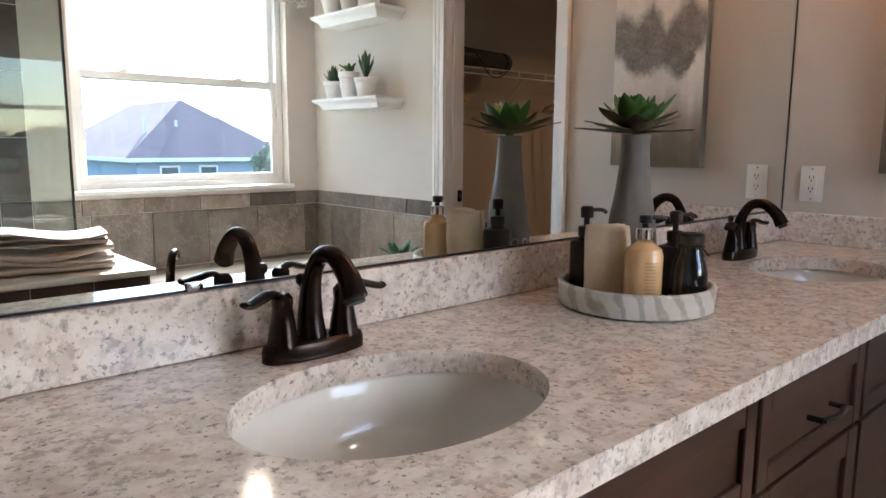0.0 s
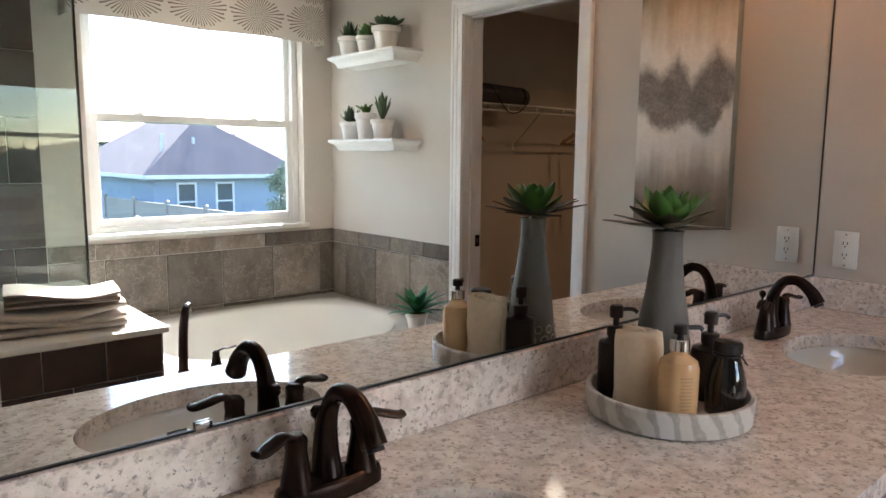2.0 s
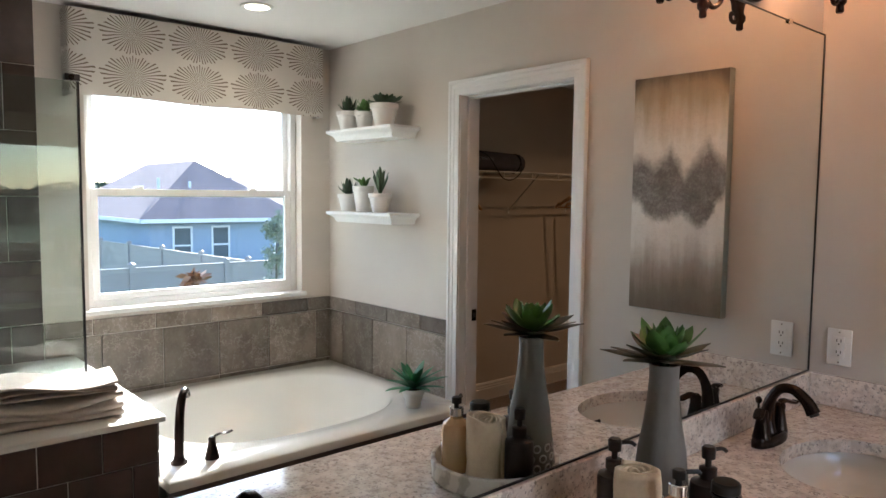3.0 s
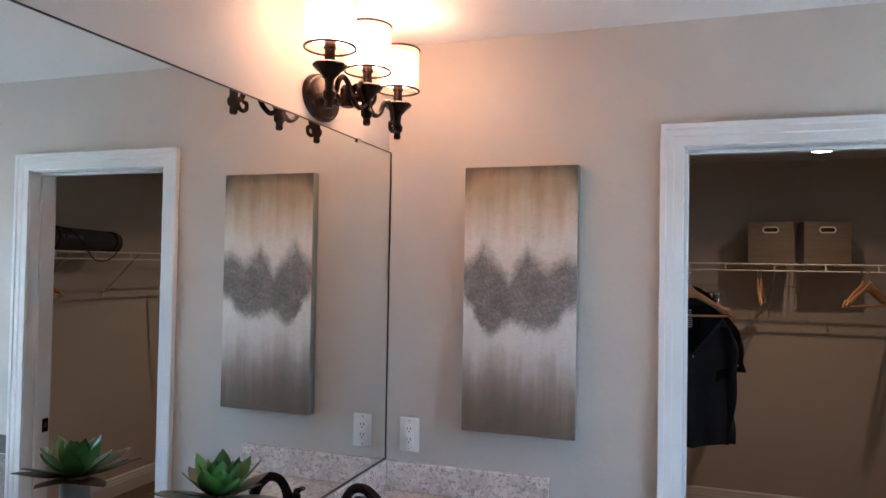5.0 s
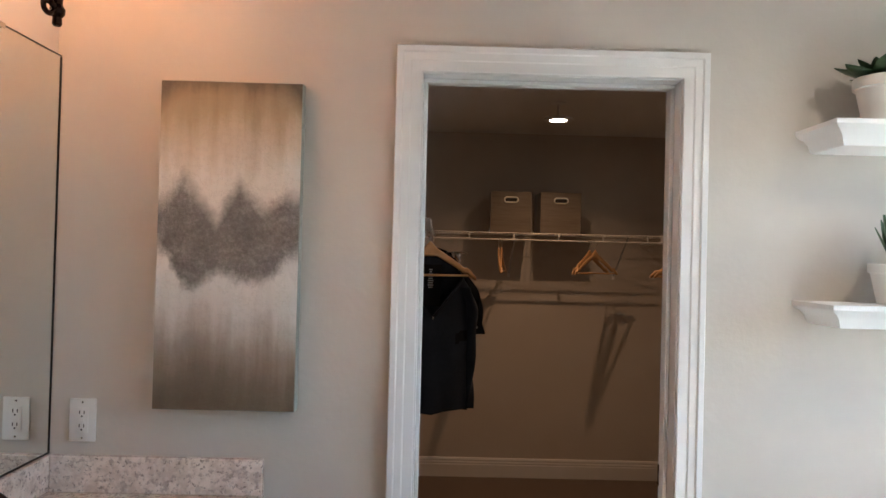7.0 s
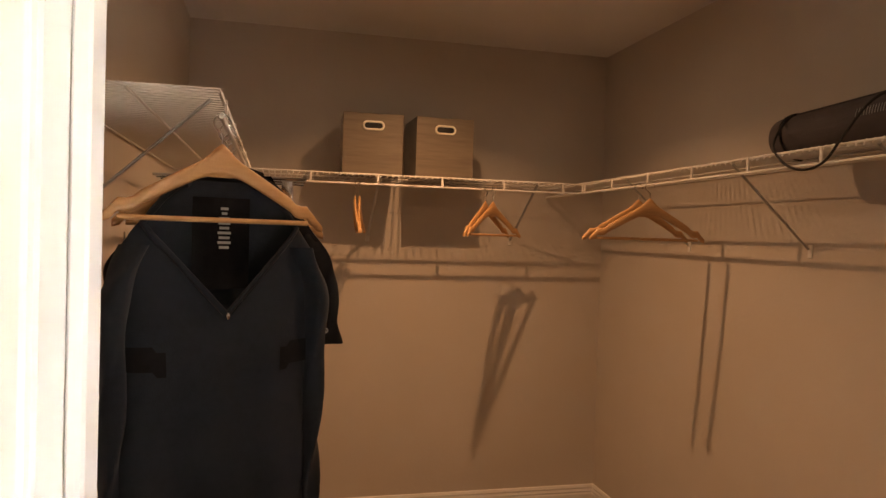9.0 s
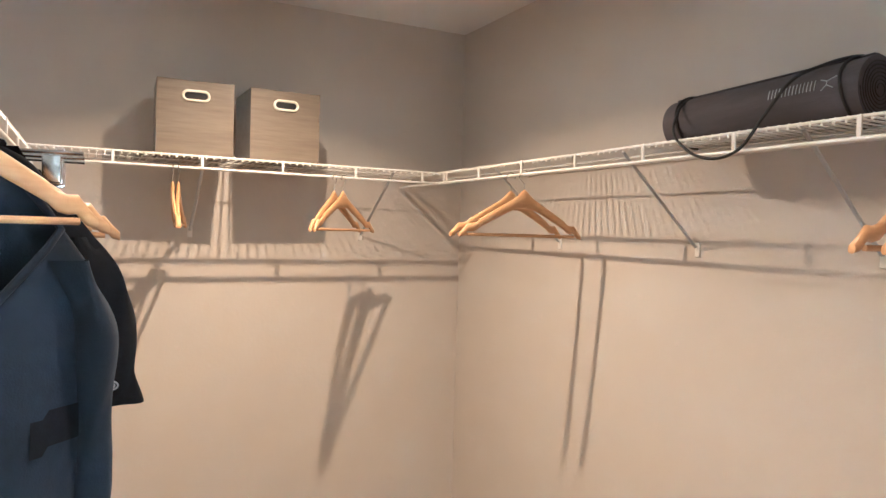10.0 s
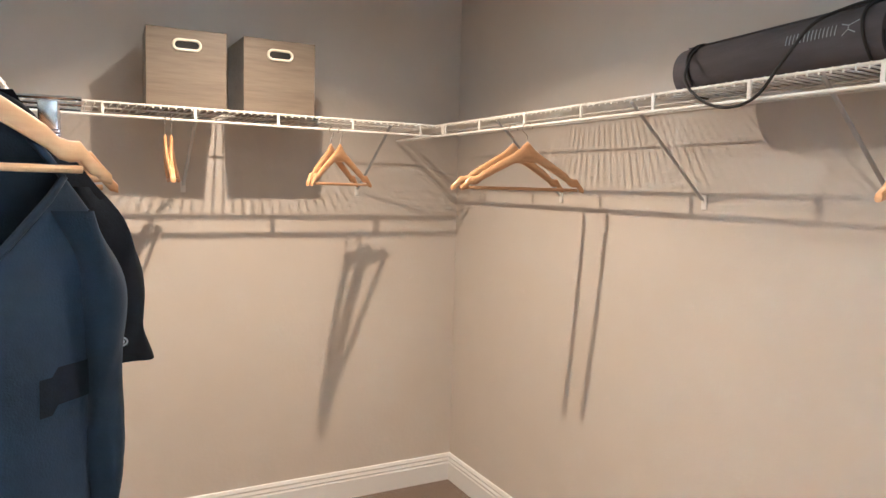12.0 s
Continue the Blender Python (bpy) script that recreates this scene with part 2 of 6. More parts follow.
def slate_material():
    m, nt, p = nodes_of("grey_brown_stone_tile")
    co = coords(nt)
    info = nt.nodes.new("ShaderNodeObjectInfo")
    shift = nt.nodes.new("ShaderNodeVectorMath")
    shift.operation = 'ADD'
    nt.links.new(co, shift.inputs[0])
    nt.links.new(calc(nt, 'MULTIPLY', info.outputs["Random"], 37.0), shift.inputs[1])
    v = shift.outputs[0]
    n1 = noise_of(nt, v, 7, 6.0, 0.65, (1, 1, 0.6))
    n2 = noise_of(nt, v, 55, 4.0, 0.6)
    c = blend(nt, steps(nt, n1, (0.36, 0.0), (0.64, 1.0)), (0.150, 0.120, 0.096), (0.265, 0.228, 0.188))
    c = blend(nt, calc(nt, 'MULTIPLY', steps(nt, n2, (0.5, 0.0), (0.65, 1.0)), 0.4), c, (0.30, 0.275, 0.24))
    vein = calc(nt, 'ABSOLUTE', calc(nt, 'SUBTRACT', noise_of(nt, v, 4.5, 7.0, 0.7), 0.5))
    c = blend(nt, steps(nt, vein, (0.0, 0.7), (0.012, 0.0)), c, (0.42, 0.39, 0.35))
    hsv = nt.nodes.new("ShaderNodeHueSaturation")
    nt.links.new(calc(nt, 'ADD', calc(nt, 'MULTIPLY', info.outputs["Random"], 0.75), 0.58), hsv.inputs["Value"])
    nt.links.new(c, hsv.inputs["Color"])
    nt.links.new(hsv.outputs[0], p.inputs["Base Color"])
    p.inputs["Roughness"].default_value = 0.36
    relief(nt, p, n2, 0.15, 0.002)
    return m


def marble_material():
    m, nt, p = nodes_of("banded_marble")
    co = coords(nt)
    w = put(nt, "ShaderNodeTexWave", Scale=9.0, Distortion=5.0, Detail=4.0)
    w.inputs["Detail Scale"].default_value = 1.6
    mp = nt.nodes.new("ShaderNodeMapping")
    mp.inputs["Rotation"].default_value = (0.2, 0.25, 0.9)
    nt.links.new(co, mp.inputs[0])
    nt.links.new(mp.outputs[0], w.inputs["Vector"])
    n = noise_of(nt, co, 60, 4.0)
    c = blend(nt, steps(nt, w.outputs["Fac"], (0.15, 1.0), (0.45, 0.0)), (0.68, 0.64, 0.59), (0.44, 0.40, 0.36))
    c = blend(nt, calc(nt, 'MULTIPLY', steps(nt, n, (0.5, 0.0), (0.7, 1.0)), 0.3), c, (0.80, 0.78, 0.74))
    nt.links.new(c, p.inputs["Base Color"])
    p.inputs["Roughness"].default_value = 0.3
    return m


def painting_material():
    """An abstract: ochre above and below, a grey mass of impasto with two smeared peaks across the middle, pale drips."""
    m, nt, p = nodes_of("abstract_painting")
    co = coords(nt)
    sep = nt.nodes.new("ShaderNodeSeparateXYZ")
    nt.links.new(co, sep.inputs[0])
    u = calc(nt, 'DIVIDE', sep.outputs[1], -0.378)
    v = calc(nt, 'DIVIDE', sep.outputs[2], 0.874)
    wob = calc(nt, 'SUBTRACT', noise_of(nt, co, 9, 5.0, 0.65), 0.5)
    fine = calc(nt, 'SUBTRACT', noise_of(nt, co, 38, 6.0, 0.72), 0.5)
    drip = calc(nt, 'SUBTRACT', noise_of(nt, co, 17, 4.0, 0.55, (1, 1, 0.10)), 0.5)
    h = calc(nt, 'ADD', calc(nt, 'ADD', v, calc(nt, 'MULTIPLY', wob, 0.10)), calc(nt, 'MULTIPLY', drip, 0.26))
    base = steps(nt, h, (0.0, (0.15, 0.115, 0.075)), (0.09, (0.20, 0.155, 0.11)), (0.19, (0.37, 0.31, 0.255)), (0.30, (0.70, 0.665, 0.62)), (0.42, (0.80, 0.77, 0.73)),
                 (0.70, (0.76, 0.73, 0.68)), (0.80, (0.58, 0.52, 0.43)), (0.89, (0.40, 0.33, 0.22)), (0.97, (0.30, 0.235, 0.15)), (1.0, (0.20, 0.155, 0.10)))
    side = calc(nt, 'ABSOLUTE', calc(nt, 'SUBTRACT', u, 0.5))
    corner = calc(nt, 'ADD', calc(nt, 'MULTIPLY', calc(nt, 'POWER', calc(nt, 'MULTIPLY', side, 2.0), 6.0), 0.085), calc(nt, 'ADD', v, calc(nt, 'MULTIPLY', wob, 0.03)))
    base = blend(nt, calc(nt, 'MULTIPLY', steps(nt, calc(nt, 'SUBTRACT', corner, 0.5), (0.455, 0.0), (0.53, 1.0)), 0.8), base, (0.075, 0.062, 0.047))
    wander = calc(nt, 'ADD', u, calc(nt, 'MULTIPLY', wob, 0.16))
    upper = steps(nt, wander, (0.0, 0.62), (0.10, 0.66), (0.19, 0.72), (0.29, 0.66), (0.41, 0.585), (0.50, 0.655), (0.57, 0.705), (0.66, 0.66), (0.76, 0.625), (0.90, 0.67), (1.0, 0.655))
    lower = steps(nt, wander, (0.0, 0.50), (0.09, 0.47), (0.17, 0.38), (0.25, 0.355), (0.34, 0.385), (0.44, 0.425), (0.55, 0.395), (0.68, 0.385), (0.82, 0.40), (0.90, 0.455), (1.0, 0.48))
    rag = calc(nt, 'ADD', calc(nt, 'MULTIPLY', wob, 0.06), calc(nt, 'MULTIPLY', fine, 0.075))
    above = calc(nt, 'ADD', calc(nt, 'SUBTRACT', upper, v), rag)
    below = calc(nt, 'ADD', calc(nt, 'SUBTRACT', v, lower), rag)
    soft = steps(nt, calc(nt, 'ADD', above, 0.5), (0.475, 0.0), (0.55, 1.0))
    crisp = steps(nt, calc(nt, 'ADD', below, 0.5), (0.485, 0.0), (0.53, 1.0))
    band = calc(nt, 'MULTIPLY', soft, crisp)
    grit = noise_of(nt, co, 95, 6.0, 0.75)
    cloud = calc(nt, 'ADD', calc(nt, 'MULTIPLY', grit, 0.55), calc(nt, 'MULTIPLY', noise_of(nt, co, 16, 4.0, 0.6), 0.45))
    grey = steps(nt, cloud, (0.36, (0.10, 0.094, 0.09)), (0.50, (0.185, 0.172, 0.163)), (0.60, (0.30, 0.285, 0.27)), (0.70, (0.46, 0.44, 0.42)))
    c = blend(nt, calc(nt, 'MULTIPLY', band, 0.9), base, grey)
    crack = calc(nt, 'ABSOLUTE', calc(nt, 'SUBTRACT', noise_of(nt, co, 21, 7.0, 0.75), 0.5))
    c = blend(nt, calc(nt, 'MULTIPLY', steps(nt, crack, (0.0, 0.45), (0.012, 0.0)), 0.7), c, (0.24, 0.20, 0.16))
    nt.links.new(c, p.inputs["Base Color"])
    p.inputs["Roughness"].default_value = 0.42
    relief(nt, p, calc(nt, 'MULTIPLY', grit, calc(nt, 'ADD', calc(nt, 'MULTIPLY', band, 0.85), 0.15)), 0.9, 0.012)
    return m


def starburst_material():
    """Cream linen printed with rows of brown starbursts."""
    m, nt, p = nodes_of("starburst_print_linen")
    co = coords(nt)
    sep = nt.nodes.new("ShaderNodeSeparateXYZ")
    nt.links.new(co, sep.inputs[0])
    u = calc(nt, 'SUBTRACT', calc(nt, 'FRACT', calc(nt, 'ADD', calc(nt, 'DIVIDE', calc(nt, 'ADD', sep.outputs[0], sep.outputs[1]), 0.335), 10.42)), 0.5)
    v = calc(nt, 'SUBTRACT', calc(nt, 'FRACT', calc(nt, 'ADD', calc(nt, 'DIVIDE', sep.outputs[2], 0.205), 10.15)), 0.5)
    ang = calc(nt, 'ARCTAN2', calc(nt, 'MULTIPLY', v, 0.62), u)
    rad = calc(nt, 'SQRT', calc(nt, 'ADD', calc(nt, 'MULTIPLY', u, u), calc(nt, 'MULTIPLY', v, v)))
    wob = noise_of(nt, co, 25, 3.0)
    ray = steps(nt, calc(nt, 'SINE', calc(nt, 'ADD', calc(nt, 'MULTIPLY', ang, 40.0), calc(nt, 'MULTIPLY', wob, 2.5))), (0.20, 0.0), (0.75, 1.0))
    reach = calc(nt, 'ADD', calc(nt, 'MULTIPLY', calc(nt, 'SINE', calc(nt, 'MULTIPLY', ang, 13.0)), 0.03), 0.465)
    inside = calc(nt, 'LESS_THAN', rad, reach)
    ink = calc(nt, 'MULTIPLY', calc(nt, 'MULTIPLY', ray, inside), calc(nt, 'ADD', calc(nt, 'MULTIPLY', wob, 0.5), 0.75), True)
    weave = noise_of(nt, co, 500, 2.0)
    cloth = blend(nt, weave, (0.70, 0.67, 0.62), (0.60, 0.57, 0.52))
    nt.links.new(blend(nt, ink, cloth, (0.17, 0.13, 0.095)), p.inputs["Base Color"])
    p.inputs["Roughness"].default_value = 0.9
    relief(nt, p, weave, 0.3, 0.001)
    return m


MIRROR, SHEER, QUARTZ, SLATE = mirror_material(), sheer_material(), quartz_material(), slate_material()
MARBLE, PAINTING, STARBURST = marble_material(), painting_material(), starburst_material()


# ---- building helpers ----
def mesh_of(name, bm, material, smooth=30):
    me = bpy.data.meshes.new(name)
    bmesh.ops.recalc_face_normals(bm, faces=bm.faces)
    bm.to_mesh(me)
    bm.free()
    me.materials.append(material)
    if smooth:
        me.shade_smooth()
        me.set_sharp_from_angle(angle=radians(smooth))
    return me


def part(name, bm, material, parent, label="", smooth=30):
    ob = new(name, mesh_of(name, bm, material, smooth))
    ob.parent = parent
    if label:
        ob["label"] = label
    return ob


def structure(name, bm, material, label, category, smooth=30):
    return tagged(new(name, mesh_of(name, bm, material, smooth)), label, category, kind="structure")


def thing(name, at, label, category, group="", rz=0.0, rx=0.0, ry=0.0):
    ob = new(name)
    ob.matrix_world = pose(*at, rx, ry, rz)
    ob.empty_display_size = 0.05
    return tagged(ob, label, category, group)


def box(bm, x0, x1, y0, y1, z0, z1, bevel=0.0, seg=2):
    vs = [bm.verts.new((x, y, z)) for x in (x0, x1) for y in (y0, y1) for z in (z0, z1)]
    fs = [bm.faces.new([vs[i] for i in f]) for f in ((0, 1, 3, 2), (4, 6, 7, 5), (0, 4, 5, 1), (2, 3, 7, 6), (0, 2, 6, 4), (1, 5, 7, 3))]
    if bevel:
        es = list({e for f in fs for e in f.edges})
        bmesh.ops.bevel(bm, geom=es, offset=bevel, segments=seg, profile=0.5, affect='EDGES')
    return bm


def block(*args, **kw):
    return box(bmesh.new(), *args, **kw)


def lathe(bm, prof, n=40, at=(0, 0, 0), squash=(1, 1), cap=True):
    """Turns (radius, height) pairs round z."""
    rings = []
    for r, z in prof:
        rings.append([bm.verts.new((at[0] + r * squash[0] * math.cos(2 * math.pi * i / n), at[1] + r * squash[1] * math.sin(2 * math.pi * i / n), at[2] + z)) for i in range(n)])
    for a, b in zip(rings, rings[1:]):
        for i in range(n):
            bm.faces.new((a[i], a[(i + 1) % n], b[(i + 1) % n], b[i]))
    if cap:
        bm.faces.new(rings[0][::-1])
        bm.faces.new(rings[-1])
    return bm


def turned(prof, n=40, **kw):
    return lathe(bmesh.new(), prof, n, **kw)


def tube(bm, pts, radius, n=10, flat=1.0, closed=False):
    """A rod along points; radius may be one number or one a point."""
    pts = [Vector(p) for p in pts]
    rs = [radius] * len(pts) if isinstance(radius, (int, float)) else list(radius)
    rings, side = [], None
    for i, p in enumerate(pts):
        if closed:
            d = pts[(i + 1) % len(pts)] - pts[i - 1]
        else:
            d = pts[min(i + 1, len(pts) - 1)] - pts[max(i - 1, 0)]
        d.normalize()
        if side is None:
            side = d.cross(Vector((0, 0, 1)))
            if side.length < 0.1:
                side = d.cross(Vector((0, 1, 0)))
        side = (side - d * side.dot(d)).normalized()
        up = side.cross(d)
        rings.append([bm.verts.new(p + rs[i] * (math.cos(a) * side + math.sin(a) * flat * up)) for a in (2 * math.pi * k / n for k in range(n))])
    pairs = list(zip(rings, rings[1:])) + ([(rings[-1], rings[0])] if closed else [])
    for a, b in pairs:
        for k in range(n):
            bm.faces.new((a[k], a[(k + 1) % n], b[(k + 1) % n], b[k]))
    if not closed:
        bm.faces.new(rings[0][::-1])
        bm.faces.new(rings[-1])
    return bm


def rod(pts, radius, n=10, **kw):
    return tube(bmesh.new(), pts, radius, n, **kw)


def curve_pts(keys, n=8):
    """Catmull-Rom through the keys."""
    ks = [Vector(k) for k in keys]
    ks = [2 * ks[0] - ks[1]] + ks + [2 * ks[-1] - ks[-2]]
    out = []
    for i in range(1, len(ks) - 2):
        a, b, c, d = ks[i - 1:i + 3]
        for j in range(n):
            t = j / n
            out.append(0.5 * (2 * b + (c - a) * t + (2 * a - 5 * b + 4 * c - d) * t * t + (3 * b - a - 3 * c + d) * t ** 3))
    return out + [ks[-2]]


def sheet(bm, rows, wrap=False):
    """Faces over a grid of points."""
    vs = [[bm.verts.new(p) for p in r] for r in rows]
    for a, b in zip(vs, vs[1:]):
        for i in range(len(a) if wrap else len(a) - 1):
            j = (i + 1) % len(a)
            bm.faces.new((a[i], a[j], b[j], b[i]))
    return vs


def extrude_profile(prof, path):
    """Sweeps a closed profile, given as a function of the corner, along a list of frames (origin, out, up)."""
    bm = bmesh.new()
    rings = [[bm.verts.new(Vector(o) + Vector(u) * a + Vector(w) * b) for a, b in prof] for o, u, w in path]
    n = len(prof)
    for r, s in zip(rings, rings[1:]):
        for i in range(n):
            bm.faces.new((r[i], r[(i + 1) % n], s[(i + 1) % n], s[i]))
    bm.faces.new(rings[0][::-1])
    bm.faces.new(rings[-1])
    return bm


# ---- the shell ----
CEILING, SOUTH, COUNTER = 2.44, -2.905, 0.893
DOOR_N, DOOR_S, DOOR_TOP = -0.975, -1.71, 2.06
WIN_W, WIN_E, WIN_B, WIN_T = -1.41, -0.20, 0.95, 2.16
CL_E, CL_S, CL_N = 3.067, -2.82, -0.70

structure("floor", block(-3.72, 0.12, -3.05, 0.12, -0.12, 0.0), TILEFLOOR, "beige tiled bathroom floor", "floor")
structure("closet_floor", block(0.12, 3.2, -3.05, -0.5, -0.12, 0.003), CARPET, "brown cut-pile carpet on the closet floor", "carpet")
structure("ceiling", block(-3.72, 0.12, -3.05, 0.12, CEILING, CEILING + 0.1), CEIL, "white textured bathroom ceiling", "ceiling")
structure("closet_ceiling", block(0.12, 3.2, -3.05, -0.5, CEILING, CEILING + 0.1), CEIL, "white textured closet ceiling", "ceiling")
structure("wall_north", block(-3.72, 0.0, 0.0, 0.12, 0.0, CEILING), WALL, "greige painted wall behind the vanity mirror", "wall")
structure("wall_west", block(-3.72, -3.6, -3.05, 0.0, 0.0, CEILING), WALL, "greige painted bathroom wall", "wall")
bm = bmesh.new()
box(bm, 0.0, 0.12, DOOR_N, 0.12, 0.0, CEILING)
box(bm, 0.0, 0.12, -3.05, DOOR_S, 0.0, CEILING)
box(bm, 0.0, 0.12, DOOR_S, DOOR_N, DOOR_TOP, CEILING)
wall_east = structure("wall_east", bm, WALL, "greige painted wall with the closet doorway", "wall")
bm = bmesh.new()
box(bm, -3.6, WIN_W, SOUTH - 0.145, SOUTH, 0.0, CEILING)
box(bm, WIN_E, 0.0, SOUTH - 0.145, SOUTH, 0.0, CEILING)
box(bm, WIN_W, WIN_E, SOUTH - 0.145, SOUTH, 0.0, WIN_B)
box(bm, WIN_W, WIN_E, SOUTH - 0.145, SOUTH, WIN_T, CEILING)
wall_south = structure("wall_south", bm, WALL, "greige painted wall with a window over the tub", "wall")
structure("closet_wall_east", block(CL_E, 3.2, -3.05, -0.5, 0.0, CEILING), WALL, "greige painted back wall of the closet", "wall")
structure("closet_wall_south", block(0.12, CL_E, -3.05, CL_S, 0.0, CEILING), WALL, "greige painted side wall of the closet", "wall")
structure("closet_wall_north", block(0.12, CL_E, CL_N, -0.5, 0.0, CEILING), WALL, "greige painted wall behind hanging shirts", "wall")

# door casing and jamb
CASING = [(0.0, 0.0), (0.0, 0.011), (0.003, 0.013), (0.028, 0.014), (0.032, 0.017), (0.050, 0.018), (0.054, 0.022), (0.068, 0.022), (0.070, 0.019), (0.070, 0.0)]


def casing_ring(wall_x, out):
    """A mitred three-sided casing round the doorway; out is -1 or 1 along x."""
    n, s, t = DOOR_N - 0.013, DOOR_S + 0.013, DOOR_TOP - 0.013
    path = [((wall_x, n, 0.003), (0, 1, 0), (out, 0, 0)), ((wall_x, n, t), (0, 1, 1), (out, 0, 0)), ((wall_x, s, t), (0, -1, 1), (out, 0, 0)), ((wall_x, s, 0.003), (0, -1, 0), (out, 0, 0))]
    return extrude_profile(CASING, path)


door_1 = thing("door_1", (0, 0, 0), "open doorway with white moulded casing and jamb", "doorway")
door_1["kind"] = "structure"
part("casing", casing_ring(0.0, -1), TRIM, door_1, "white fluted door casing", 0)
part("casing", casing_ring(0.12, 1), TRIM, door_1, smooth=0)
part("jamb", block(-0.002, 0.122, DOOR_N - 0.016, DOOR_N - 0.001, 0.003, DOOR_TOP - 0.001), TRIM, door_1)
part("jamb", block(-0.002, 0.122, DOOR_S + 0.001, DOOR_S + 0.016, 0.003, DOOR_TOP - 0.001), TRIM, door_1)
part("head_jamb", block(-0.002, 0.122, DOOR_S + 0.016, DOOR_N - 0.016, DOOR_TOP - 0.016, DOOR_TOP - 0.001), TRIM, door_1)
for y0, y1 in ((DOOR_N - 0.028, DOOR_N - 0.0165), (DOOR_S + 0.0165, DOOR_S + 0.028)):
    part("door_stop", block(0.045, 0.080, y0, y1, 0.003, DOOR_TOP - 0.0285, bevel=0.002, seg=1), TRIM, door_1)
part("door_stop", block(0.045, 0.080, DOOR_S + 0.0165, DOOR_N - 0.0165, DOOR_TOP - 0.028, DOOR_TOP - 0.0165, bevel=0.002, seg=1), TRIM, door_1)
strike = part("strike_plate", block(0.090, 0.121, DOOR_S + 0.0165, DOOR_S + 0.019, 0.905, 0.965, bevel=0.001), BRONZE, door_1, "small black strike plate")
part("latch_hole", block(0.098, 0.112, DOOR_S + 0.0192, DOOR_S + 0.0196, 0.922, 0.948), SLOT, strike)

# baseboards
BASE = [(0.0, 0.0), (0.014, 0.0), (0.014, 0.085), (0.011, 0.092), (0.013, 0.100), (0.009, 0.112), (0.011, 0.120), (0.006, 0.132), (0.0, 0.135)]
bm = extrude_profile(BASE, [((CL_E, CL_N, 0.003), (-1, 0, 0), (0, 0, 1)), ((CL_E, CL_S, 0.003), (-1, 1, 0), (0, 0, 1)), ((0.14, CL_S, 0.003), (0, 1, 0), (0, 0, 1))])
structure("baseboard", bm, TRIM, "white moulded baseboard round the closet", "baseboard", 0)
bm = extrude_profile(BASE, [((CL_E - 0.015, CL_N, 0.003), (0, -1, 0), (0, 0, 1)), ((0.14, CL_N, 0.003), (0, -1, 0), (0, 0, 1))])
structure("baseboard", bm, TRIM, "white moulded baseboard under the hanging shirts", "baseboard", 0)

# ---- window ----
window_1 = thing("window_1", (0, 0, 0), "white vinyl single-hung window over the tub", "window")
window_1["kind"] = "structure"
WY = SOUTH - 0.09


def frame_ring(x0, x1, z0, z1, w, y0, y1, wb=None):
    bm = bmesh.new()
    wb = wb or w
    box(bm, x0, x0 + w, y0, y1, z0, z1, 0.002, 1)
    box(bm, x1 - w, x1, y0, y1, z0, z1, 0.002, 1)
    box(bm, x0 + w, x1 - w, y0 + 0.001, y1 - 0.001, z1 - w, z1, 0.002, 1)
    box(bm, x0 + w, x1 - w, y0 + 0.001, y1 - 0.001, z0, z0 + wb, 0.002, 1)
    return bm


MEET = 1.545
part("window_frame", frame_ring(WIN_W + 0.001, WIN_E - 0.001, WIN_B + 0.001, WIN_T - 0.001, 0.035, WY - 0.05, WY + 0.022), VINYL, window_1)
part("upper_sash", frame_ring(WIN_W + 0.037, WIN_E - 0.037, MEET - 0.02, WIN_T - 0.037, 0.032, WY - 0.045, WY - 0.015), VINYL, window_1)
part("lower_sash", frame_ring(WIN_W + 0.037, WIN_E - 0.037, WIN_B + 0.037, MEET + 0.022, 0.036, WY - 0.013, WY + 0.018), VINYL, window_1)
for px in (WIN_W + 0.28, WIN_E - 0.28):
    lock = part("sash_lock", block(px - 0.022, px + 0.022, WY - 0.010, WY + 0.016, MEET + 0.022, MEET + 0.032, bevel=0.003), VINYL, window_1)
    part("lever", block(px - 0.004, px + 0.026, WY + 0.0, WY + 0.010, MEET + 0.0325, MEET + 0.038, bevel=0.002), VINYL, lock)
for z0, z1, y in ((MEET + 0.011, WIN_T - 0.068, WY - 0.03), (WIN_B + 0.072, MEET - 0.013, WY + 0.002)):
    pane = part("pane", block(WIN_W + 0.068, WIN_E - 0.068, y - 0.002, y + 0.002, z0, z1), WINGLASS, window_1, smooth=0)
    pane.visible_shadow = False
part("window_sill", block(WIN_W - 0.025, WIN_E + 0.02, SOUTH - 0.085, SOUTH + 0.030, WIN_B - 0.022, WIN_B + 0.004, bevel=0.006), TRIM, window_1, "white sunlit window sill")

# ---- vanity ----
counter_top = thing("vanity_countertop", (0, 0, 0), "speckled pale quartz countertop with two undermount basins", "countertop")
SINKS = ((-1.890, -0.320), (-0.50, -0.320))
RX, RY = 0.219, 0.163


